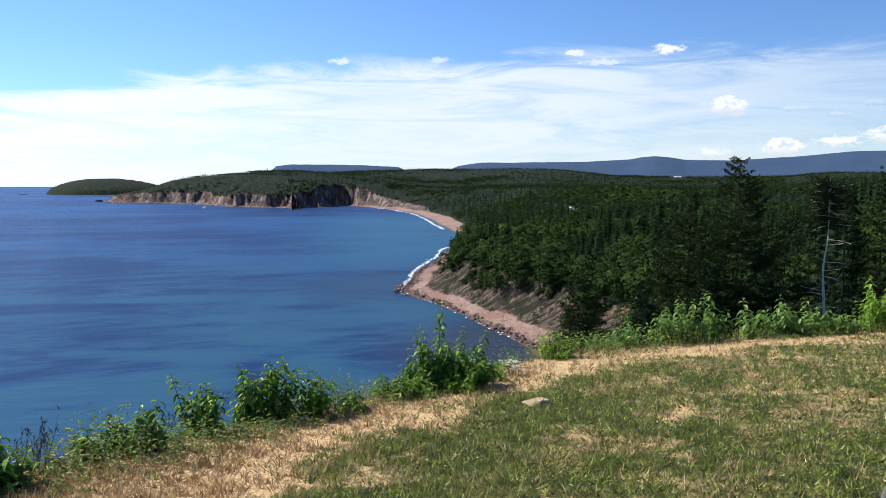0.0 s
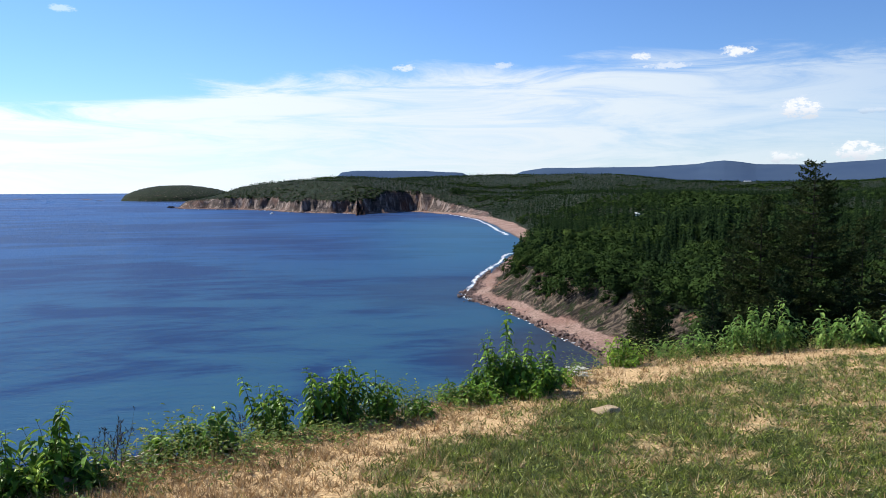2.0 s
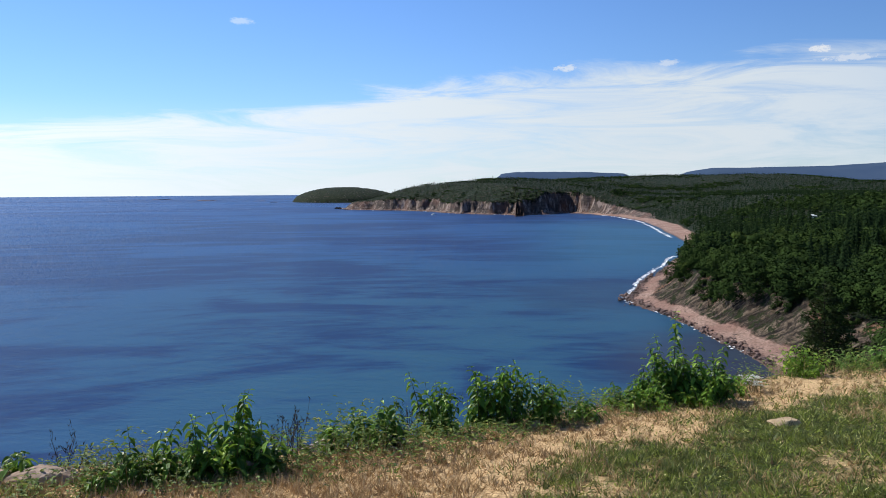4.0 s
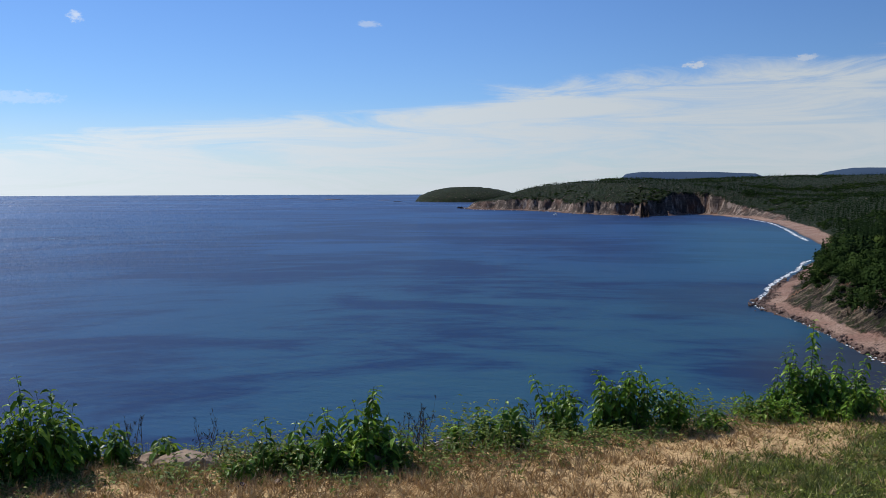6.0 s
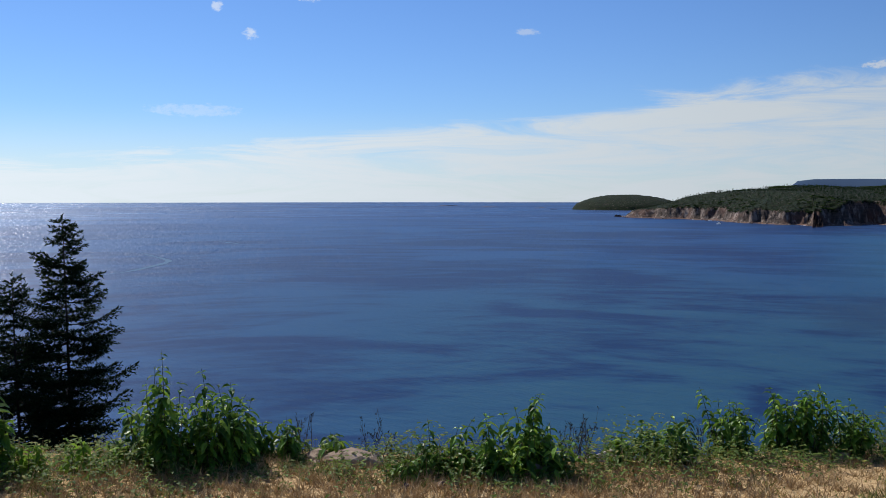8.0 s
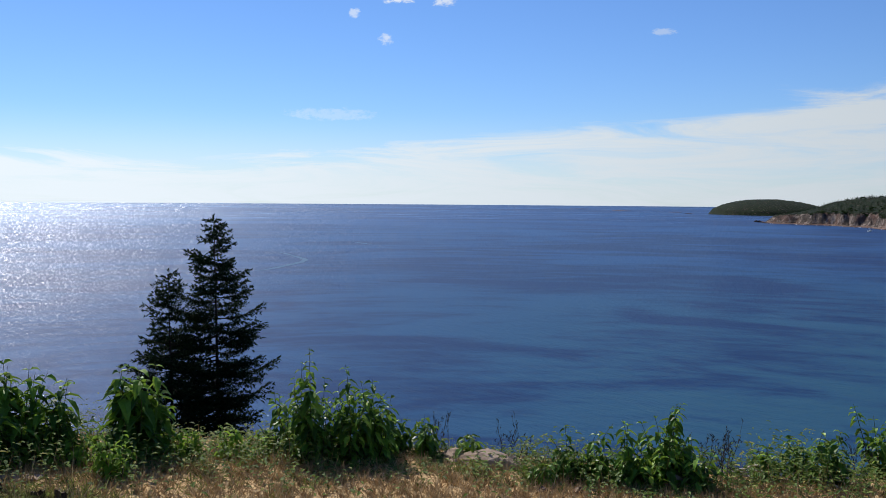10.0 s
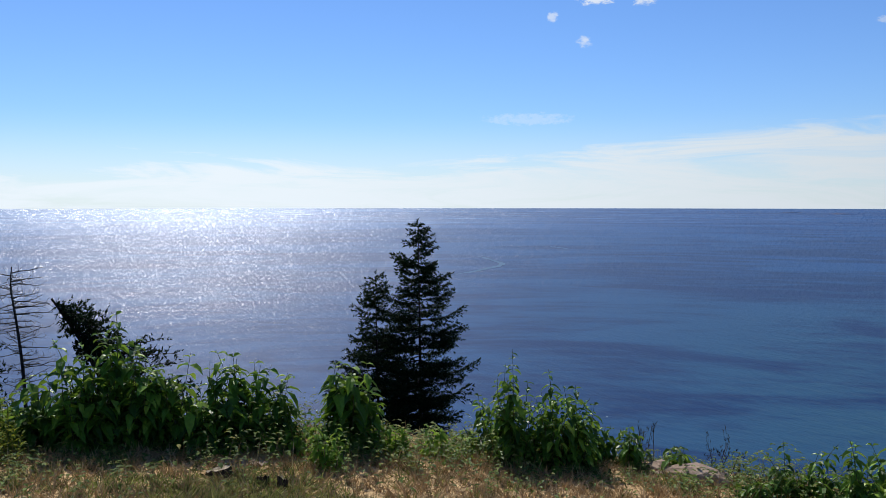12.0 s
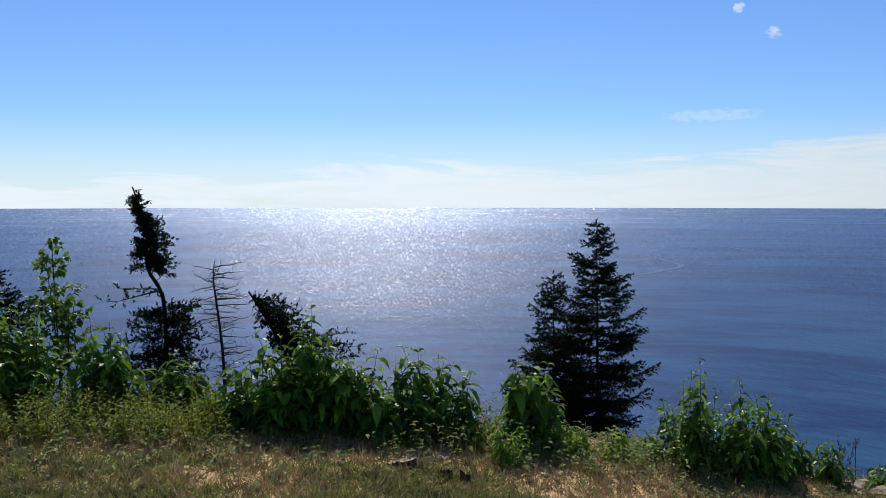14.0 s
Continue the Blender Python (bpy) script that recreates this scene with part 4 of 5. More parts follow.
def needles(A, B, coarse, seed, mat):
    g = np.random.default_rng(seed + 900)
    span = np.linalg.norm(B - A, axis=1)
    n = np.maximum(3, (span / (0.0125 * coarse ** 1.5 * (1.3 if coarse > 1.45 else 1.0))).astype(int))
    idx = np.repeat(np.arange(len(A)), n)
    t = g.uniform(0, 1, len(idx))[:, None]
    p = A[idx] * (1 - t) + B[idx] * t
    d = (B - A)[idx] / span[idx, None]
    rad = g.normal(size=p.shape)
    rad -= (rad * d).sum(1)[:, None] * d
    rad /= np.linalg.norm(rad, axis=1)[:, None] + 1e-9
    rad[:, 2] += 0.25
    return blades("needles", p, d * 0.75 + rad * 0.7, 0.05 * coarse * g.uniform(0.7, 1.3, len(p)), np.full(len(p), 0.019 * coarse ** 1.8 * (1.15 if coarse > 1.45 else 1.0)), mat, seed)


def boulder_mesh(name, sx, sy, sz, seed, mat, cuts=3, rough=0.22):
    """An angular, weathered stone with a flat foot."""
    bm = bmesh.new()
    bmesh.ops.create_icosphere(bm, subdivisions=cuts, radius=1.0)
    g = random.Random(seed)
    planes = [(Vector((g.uniform(-1, 1), g.uniform(-1, 1), g.uniform(-0.4, 1))).normalized(), g.uniform(0.55, 0.85)) for _ in range(9)]
    for v in bm.verts:
        c = v.co.copy()
        for nrm, dist in planes:
            k = c.dot(nrm)
            if k > dist:
                c -= nrm * (k - dist) * 0.9
        c += c.normalized() * rough * 0.5 * noise.noise(v.co * 2.3 + Vector((seed, 0, 0)))
        c.z = max(c.z, -0.45)
        v.co = Vector((c.x * sx, c.y * sy, c.z * sz))
    me = bpy.data.meshes.new(name)
    bm.to_mesh(me)
    bm.free()
    me.materials.append(mat)
    return me


def stone(name, az, r, size, seed, label, mat, turn=0.0, sink=0.0, tip=0.0):
    ob = new(name, boulder_mesh(name, *size, seed, mat))
    p = spot(az, r)
    ob.matrix_world = pose(p.x, p.y, p.z + size[2] * 0.40 - sink, tip, 0, turn)
    return tagged(ob, label, "rock")


# ---------------------------------------------------------------- lawn: grass
def build_grass():
    g = np.random.default_rng(31)
    n = 330000
    az = g.uniform(-31, 98, n)
    r = 2.6 + (edge_r(az) + 1.2 - 2.6) * g.uniform(0, 1, n) ** 1.25
    # round the viewpoint and behind it, thinner
    q = 90000
    n += q
    az = np.concatenate([az, g.uniform(-31, 98, q // 5), g.uniform(98, 329, q - q // 5)])
    r = np.concatenate([r, 2.6 * np.sqrt(g.uniform(0.01, 1, q // 5)), np.minimum(edge_r((az[-(q - q // 5):] + 180) % 360 - 180), 14) * np.sqrt(g.uniform(0, 1, q - q // 5))])
    az = (az + 180) % 360 - 180
    x, y = -np.sin(np.radians(az)) * r, np.cos(np.radians(az)) * r
    dry = dryness(x, y)
    bald = fractal(x, y, 0.9, 3, 88)
    keep = (g.uniform(0, 1, n) < np.where(dry > 0.55, 0.55 + 0.4 * bald, 1.0))
    straw = dry + g.uniform(-0.45, 0.45, n) > 0.52
    z = brow_z(x, y)
    foot = np.stack([x, y, z - 0.004], -1)
    way = g.normal(size=(n, 3)) * np.where(straw, 0.95, 0.62)[:, None] + np.array((0.1, 0, 0))
    # the turf is trodden into clumps that each lean their own way
    lie = 9.0 * fractal(x, y, 0.30, 2, 19)
    clump = np.clip(0.5 + 0.9 * fractal(x, y, 0.20, 2, 18) + 0.5 * fractal(x, y, 0.8, 2, 17), 0.05, 1.3)
    way[:, 0] += 0.55 * np.cos(lie)
    way[:, 1] += 0.55 * np.sin(lie)
    way[:, 2] = np.abs(way[:, 2]) * 0.4 + np.where(straw, 0.22, 0.45)
    length = g.uniform(0.03, 0.085, n) * (0.4 + 1.2 * clump)
    width = np.where(straw, 0.0060, 0.0120) * (0.7 + r / 14)
    for name, label, m, mat in (("green_grass", "short green lawn grass in uneven tufts", keep & ~straw, M_GRASS), ("dry_grass", "scorched straw-coloured grass along the brow", keep & straw, M_STRAW)):
        tagged(new(name, blades(name, foot[m], way[m], length[m], width[m], mat, 3)), label, "grass", kind="stuff")
    # taller tufts that stand out of the turf
    k = 8500
    az = g.uniform(-31, 98, k)
    r = 2.8 + (edge_r(az) - 2.6) * g.uniform(0, 1, k) ** 1.1
    x, y = -np.sin(np.radians(az)) * r, np.cos(np.radians(az)) * r
    pale = dryness(x, y) + g.uniform(-0.5, 0.5, k) > 0.5
    x, y, pale = np.repeat(x, 9), np.repeat(y, 9), np.repeat(pale, 9)
    x, y = x + g.normal(size=len(x)) * 0.018, y + g.normal(size=len(x)) * 0.018
    foot = np.stack([x, y, brow_z(x, y) - 0.004], -1)
    way = g.normal(size=(len(x), 3)) * 0.5
    way[:, 2] = 0.8
    length, width = g.uniform(0.05, 0.13, len(x)), np.full(len(x), 0.009)
    for name, label, m, mat in (("green_tufts", "taller green grass tufts on the lawn", ~pale, M_GRASS), ("dry_tufts", "taller straw-coloured grass tufts on the lawn", pale, M_STRAW)):
        tagged(new(name, blades(name, foot[m], way[m], length[m], width[m], mat, 4)), label, "grass", kind="stuff")
    # clover and plantain in the green turf
    n = 14000
    az = g.uniform(-31, 98, n)
    r = 2.8 + (edge_r(az) - 3.2) * g.uniform(0, 1, n) ** 1.2
    x, y = -np.sin(np.radians(az)) * r, np.cos(np.radians(az)) * r
    m = dryness(x, y) + g.uniform(-0.2, 0.2, n) < 0.45
    x, y, k = x[m], y[m], int(m.sum())
    foot = np.stack([x, y, lawn_z(x, y) + g.uniform(0.005, 0.03, k)], -1)
    way = g.normal(size=(k, 3))
    way[:, 2] = np.abs(way[:, 2]) * 0.5
    size = g.uniform(0.02, 0.045, k)
    tagged(new("turf_weeds", leaves("turf_weeds", foot, way, np.tile((0, 0, 1.0), (k, 1)), size, size * 0.55, M_GRASS, 0.2)), "small clover and plantain leaves in the lawn", "grass", kind="stuff")


build_grass()


def build_brow_weeds():
    """Knee-high weeds and dry stalks that fringe the brow."""
    g = np.random.default_rng(41)
    foot, way, size, stalks_f, stalks_w, stalks_l = [], [], [], [], [], []
    for k in range(3300):
        az = g.uniform(-30, 98)
        r = float(edge_r(az)) + g.normal() * (0.42 if az < 50 else 0.6) + (0.10 if az < 50 else -0.25)
        x, y = -math.sin(radians(az)) * r, math.cos(radians(az)) * r
        z = float(brow_z(np.array([x]), np.array([y]))[0])
        tuft = value_noise(np.array([x]), np.array([y]), 0.8, 4)[0]
        h = g.uniform(0.08, 0.26) * (1 + 0.9 * tuft) * (1.25 if az < 24 else 1.0)
        n = int(g.integers(5, 10))
        for j in range(n):
            u = (j + 0.5) / n
            a = j * 2.4 + k
            foot.append((x + g.normal() * 0.02, y + g.normal() * 0.02, z + h * u))
            way.append((math.cos(a), math.sin(a), g.uniform(-0.1, 0.7)))
            size.append(g.uniform(0.03, 0.075))
        for j in range(1):
            stalks_f.append((x + g.normal() * 0.06, y + g.normal() * 0.06, z))
            stalks_w.append((g.normal() * 0.3, g.normal() * 0.3, 1.0))
            stalks_l.append(g.uniform(0.08, 0.24) * (1 + 0.6 * tuft))
    size = np.array(size)
    tagged(new("brow_weeds", leaves("brow_weeds", foot, way, np.tile((0, 0, 1.0), (len(foot), 1)), size, size * 0.4, M_WEED, 0.4)), "low mixed weeds fringing the cliff brow", "plants", kind="stuff")
    tagged(new("dry_stalks", blades("dry_stalks", np.array(stalks_f), np.array(stalks_w), np.array(stalks_l), np.full(len(stalks_l), 0.006), M_STRAW, 7)), "thin dry grass stalks fringing the cliff brow", "plants", kind="stuff")


build_brow_weeds()

# ---------------------------------------------------------------- shrubs along the brow: heading, distance, height, width
SHRUBS_EAST = [(0.7, 10.4, 1.10, 0.42), (-0.4, 10.5, 0.80, 0.45), (-2.2, 10.6, 0.70, 0.60), (1.9, 10.2, 0.55, 0.5), (3.6, 9.9, 0.38, 0.52), (8.9, 8.8, 0.56, 0.43), (11.2, 8.7, 0.68, 0.42),
               (13.0, 8.6, 0.64, 0.36), (6.3, 9.0, 0.28, 0.42), (16.1, 8.2, 0.62, 0.43), (20.7, 7.6, 0.48, 0.38), (19.1, 7.6, 0.45, 0.26), (23.2, 7.5, 0.34, 0.34)]
SHRUBS_MIDDLE = [(29.3, 6.8, 0.66, 0.54), (31.8, 6.7, 0.54, 0.46), (27.5, 6.9, 0.42, 0.38), (34.7, 6.7, 0.44, 0.36), (36.2, 6.7, 0.47, 0.22), (37.7, 6.5, 0.22, 0.22), (42.4, 7.2, 0.27, 0.22),
                 (45.3, 7.3, 0.38, 0.28), (47.3, 7.3, 0.48, 0.28), (52.7, 6.9, 0.95, 0.46), (50.3, 6.9, 0.80, 0.46), (48.6, 7.0, 0.70, 0.34), (54.5, 7.3, 0.54, 0.40)]
SHRUBS_WEST = [(64.4, 7.1, 0.76, 0.36), (68.1, 7.2, 0.62, 0.34), (70.7, 7.2, 0.78, 0.48), (73.0, 7.1, 0.66, 0.42), (78.0, 7.2, 1.02, 0.52), (80.2, 7.2, 0.83, 0.42), (75.6, 7.2, 0.74, 0.42),
               (81.9, 7.4, 0.60, 0.50), (83.8, 7.5, 0.36, 0.45), (85.8, 7.9, 0.56, 0.42), (63.0, 7.1, 0.75, 0.30), (90.1, 7.9, 0.84, 0.55), (95.0, 7.8, 0.97, 0.57), (86.9, 7.9, 0.52, 0.34)]
SHRUBS_LOW = [(67.8, 6.9, 0.30, 0.34), (65.0, 6.5, 0.39, 0.34), (85.5, 7.8, 0.30, 0.36), (71.6, 6.9, 0.26, 0.3), (61.0, 7.0, 0.30, 0.4), (57.5, 7.0, 0.30, 0.45), (-1.6, 10.2, 0.34, 0.6), (-3.3, 11.2, 0.36, 0.5), (1.6, 9.9, 0.32, 0.5)]
SHRUBS_NORTH = [(-14.3, 15.5, 0.76, 0.66), (-15.9, 15.8, 0.98, 0.50), (-17.9, 16.3, 0.92, 0.50), (-12.3, 15.2, 0.52, 0.55), (-10.5, 14.8, 0.42, 0.6), (-16.9, 15.9, 0.56, 0.5)]
SHRUBS_PALE = [(-20.1, 16.9, 0.78, 0.55), (-21.7, 17.3, 0.80, 0.80), (-23.7, 17.8, 0.68, 0.85), (-22.7, 17.5, 0.6, 0.7), (-25.2, 18.0, 0.5, 0.7)]
KINDS = [(SHRUBS_EAST, M_LEAF, "leafy green brow shrub with drooping pointed leaves", 0.095, 1.5), (SHRUBS_MIDDLE, M_LEAF, "leafy dark green shrub on the dry cliff brow", 0.10, 1.5),
         (SHRUBS_WEST, M_LEAF, "tall backlit shrub with long drooping green leaves", 0.130, 1.8), (SHRUBS_LOW, M_LEAF_BRIGHT, "low bright green leafy plant on the brow", 0.075, 1.3),
         (SHRUBS_NORTH, M_LEAF_BLUE, "tall leafy shrub at the lawn's edge before spruces", 0.105, 0.95), (SHRUBS_PALE, M_LEAF_BLUE, "pale green leafy shrub at the lawn's far edge", 0.12, 0.8)]
serial = 100
for rows_, mat_, label_, leaf_, dense_ in KINDS:
    for az_, r_, tall_, wide_ in rows_:
        leafy_shrub(az_, r_, tall_ * 1.1, wide_ * 1.12, mat_, label_, serial, leaf_, density=dense_)
        serial += 1
leafy_shrub(-7.7, 13.6, 0.60, 0.75, M_LEAF_BRIGHT, "rounded bright yellow-green bush beside the path", 301, 0.09, density=1.5)
leafy_shrub(-27.3, 18.7, 1.35, 0.9, M_LEAF_BRIGHT, "bright green young broadleaf bush at the lawn's edge", 302, 0.12)


def sapling(az, r, tall, seed):
    """A young broadleaf tree: a few thin stems that fork into leafy twigs near the top."""
    g = np.random.default_rng(seed)
    top = thing("sapling", spot(az, r) - Vector((0, 0, 0.05)), "slender young tree with small dark leaves and bare stems", "tree")
    foot, way, size, twigs = [], [], [], []
    for k in range(6):
        a = k * 1.05 + g.uniform(-0.3, 0.3)
        h = tall * (1.0 if k == 0 else g.uniform(0.68, 0.95))
        s = np.linspace(0, 1, 8)[:, None]
        out = np.array((math.cos(a), math.sin(a), 0)) * g.uniform(0.12, 0.42)
        pts = out * s ** 1.3 + np.array((0, 0, h)) * s + g.normal(size=3) * 0.04 * np.sin(s * 4)
        part("stem", tubes("stem", [(pts, 0.016, 0.004)], M_DEADWOOD, 5), top)
        for j in range(22):
            u = g.uniform(0.42, 1.0)
            p = np.array([np.interp(u, s[:, 0], pts[:, c]) for c in range(3)])
            d = np.array((math.cos(j * 2.4), math.sin(j * 2.4), g.uniform(0.1, 0.8)))
            q = p + d * g.uniform(0.10, 0.24)
            twigs.append(([p, (p + q) / 2 + g.normal(size=3) * 0.01, q], 0.004, 0.002))
            for m in range(11):
                foot.append(p + (q - p) * (0.25 + 0.75 * m / 10))
                way.append(d * 0.5 + g.normal(size=3) * 0.7)
                size.append(g.uniform(0.055, 0.09))
    size = np.array(size)
    part("twigs", tubes("twigs", twigs, M_DEADWOOD, 3), top)["kind"] = "stuff"
    part("foliage", leaves("foliage", foot, way, g.normal(size=(len(size), 3)) * 0.3 + np.array((0, 0, 1.0)), size, size * 0.72, M_LEAF, 0.4), top)


sapling(92.3, 11.0, 2.6, 303)


def build_goldenrod():
    g = np.random.default_rng(51)
    foot, way, size, lines = [], [], [], []
    for k in range(380):
        az, r = g.uniform(83.5, 99), g.uniform(6.8, 8.3)
        p = np.array(spot(az, r))
        h = g.uniform(0.14, 0.36)
        tip = p + np.array((g.normal() * 0.04, g.normal() * 0.04, h))
        lines.append(([p, (p + tip) / 2 + g.normal(size=3) * 0.01, tip], 0.003, 0.0015))
        n = 16
        for j in range(n):
            u = 0.15 + 0.85 * j / n
            a = j * 2.4 + k
            foot.append(p + (tip - p) * u)
            way.append((math.cos(a), math.sin(a), 0.75))
            size.append(g.uniform(0.05, 0.10) * (1.1 - 0.5 * u))
    size = np.array(size)
    ob = tagged(new("goldenrod", leaves("goldenrod", foot, way, np.tile((0, 0, 1.0), (len(foot), 1)), size, size * 0.27, M_GOLD, 0.3)), "patch of yellow-green goldenrod with narrow upright leaves", "plants", kind="stuff")
    part("stems", tubes("stems", lines, M_STEM, 3), ob)


build_goldenrod()


def seed_stalks(az, r, tall, seed):
    """Brown dead flower stalks with seed heads."""
    g = np.random.default_rng(seed)
    top = thing("seed_stalk", spot(az, r), "dead brown weed stalks with dark seed heads", "plant", "dead weed stalks")
    lines, A, B = [], [], []
    for k in range(6):
        b = np.array((g.normal() * 0.05, g.normal() * 0.05, 0))
        t = b + np.array((g.normal() * 0.07, g.normal() * 0.07, tall * g.uniform(0.65, 1)))
        lines.append(([b, (b + t) / 2, t], 0.004, 0.002))
        for j in range(5):
            u = 0.6 + 0.4 * j / 4
            e = b + (t - b) * u + g.normal(size=3) * 0.035
            lines.append(([b + (t - b) * (u - 0.08), e], 0.0015, 0.001))
            A.append(e)
            B.append(e + np.array((0, 0, 0.03)))
    part("stalks", tubes("stalks", lines, M_DEADWOOD, 3), top)["kind"] = "stuff"
    part("seed_fluff", needles(np.array(A), np.array(B), 0.55, seed, M_DEADWOOD), top)["kind"] = "stuff"


for k_, (az_, r_, h_) in enumerate([(25.6, 7.2, 0.46), (26.3, 7.3, 0.40), (39.5, 7.2, 0.30), (44.0, 7.5, 0.34), (17.6, 8.0, 0.30)]):
    seed_stalks(az_, r_, h_, 400 + k_)


def flower_patch():
    g = np.random.default_rng(61)
    top = thing("white_flowers", spot(-4.5, 11.6), "cluster of small white flower heads beside the shrubs", "flowers")
    foot, way, size, lines = [], [], [], []
    for k in range(26):
        b = np.array((g.normal() * 0.09, g.normal() * 0.08, 0))
        t = b + np.array((g.normal() * 0.03, g.normal() * 0.03, g.uniform(0.10, 0.20)))
        lines.append(([b, (b + t) / 2, t], 0.003, 0.002))
        for j in range(14):
            a = j * 0.45
            foot.append(t + np.array((math.cos(j * 2.4), math.sin(j * 2.4), 0)) * 0.004 * j)
            way.append((math.cos(a), math.sin(a), 0.6))
            size.append(0.03)
    size = np.array(size)
    part("stems", tubes("stems", lines, M_STEM, 3), top)["kind"] = "stuff"
    part("flower_heads", leaves("flower_heads", foot, way, np.tile((0, 0, 1.0), (len(foot), 1)), size, size * 0.8, M_FLOWER, 0.0), top)["kind"] = "stuff"


flower_patch()


# ---------------------------------------------------------------- trees on the brow
def foot_of(az, r, top_z):
    p = spot(az, r)
    return p - Vector((0, 0, 0.2)), EYE + top_z - p.z + 0.2


p_, h_ = foot_of(57.9, 16.0, -0.44)
spruce(p_, h_, 1.95, 501, "dark green spruce with ragged limbs against the sea", sparse=0.16, coarse=1.2, widest=0.62)
p_, h_ = foot_of(60.7, 15.3, -1.33)
spruce(p_, h_, 1.6, 502, "smaller dark spruce leaning against a taller one", sparse=0.15, coarse=1.2, widest=0.6)
p_, h_ = foot_of(95.0, 20.0, -1.35)
spruce(p_, h_, 2.0, 503, "dark spruce with feathery level limbs", sparse=0.35, coarse=1.35)
p_, h_ = foot_of(-19.1, 30.0, 0.73)
spruce(p_, h_, 3.9, 504, "tall dark old spruce with a cone-laden tip", mat=M_NEEDLE_WARM, coarse=1.7, group="spruces beyond the lawn")
p_, h_ = foot_of(-16.1, 31.0, -0.37)
spruce(p_, h_, 3.6, 505, "broad dark spruce with drooping limbs", mat=M_NEEDLE_WARM, coarse=1.7, group="spruces beyond the lawn")
p_, h_ = foot_of(-17.4, 28.5, -2.6)
spruce(p_, h_, 2.2, 506, "low dense dark spruce below taller ones", mat=M_NEEDLE, coarse=1.7, group="spruces beyond the lawn")
p_, h_ = foot_of(-25.2, 33.0, -0.1)
spruce(p_, h_, 2.0, 507, "dark spruce with dead grey lower twigs", mat=M_NEEDLE, coarse=1.7, clear=0.35, group="spruces beyond the lawn")
p_, h_ = foot_of(-9.0, 22.0, -2.37)
spruce(p_, h_, 1.5, 508, "small rusty-green spruce at the path's edge", mat=M_NEEDLE_WARM, coarse=1.5, group="spruces beyond the lawn")
p_, h_ = foot_of(-10.6, 25.0, -3.9)
spruce(p_, h_, 1.2, 509, "small dark spruce on the slope", mat=M_NEEDLE, coarse=1.6, group="spruces beyond the lawn")
p_, h_ = foot_of(-13.3, 29.0, -3.3)
spruce(p_, h_, 1.5, 510, "bushy dark spruce on the slope", mat=M_NEEDLE, coarse=1.7, group="spruces beyond the lawn")
p_, h_ = foot_of(-20.9, 29.0, -2.9)
spruce(p_, h_, 1.6, 511, "shaded dark spruce under a taller one", mat=M_NEEDLE, coarse=1.7, group="spruces beyond the lawn")
p_, h_ = foot_of(-28.5, 32.0, -2.4)
spruce(p_, h_, 1.6, 512, "dark spruce behind a bright bush", mat=M_NEEDLE, coarse=1.7, group="spruces beyond the lawn")


for k_, (az_, r_, z_, w_, label_) in enumerate([(-14.5, 36.0, -1.7, 2.6, "dark spruce in the shade of its neighbours"), (-18.0, 37.0, -1.0, 3.0, "dense dark spruce behind an older one"),
                                                (-21.9, 35.0, -1.1, 3.0, "broad shaded spruce beside a pale bare trunk"), (-23.3, 38.0, -0.7, 2.8, "dark spruce with full drooping limbs"),
                                                (-27.2, 37.0, -0.5, 3.0, "tall dark spruce at the wood's edge"), (-30.0, 38.0, -0.4, 3.0, "tall dark spruce at the wood's edge")]):
    p_, h_ = foot_of(az_, r_, z_)
    spruce(p_, h_, w_, 520 + k_, label_, mat=M_NEEDLE_WARM, coarse=2.1, group="spruces beyond the lawn")


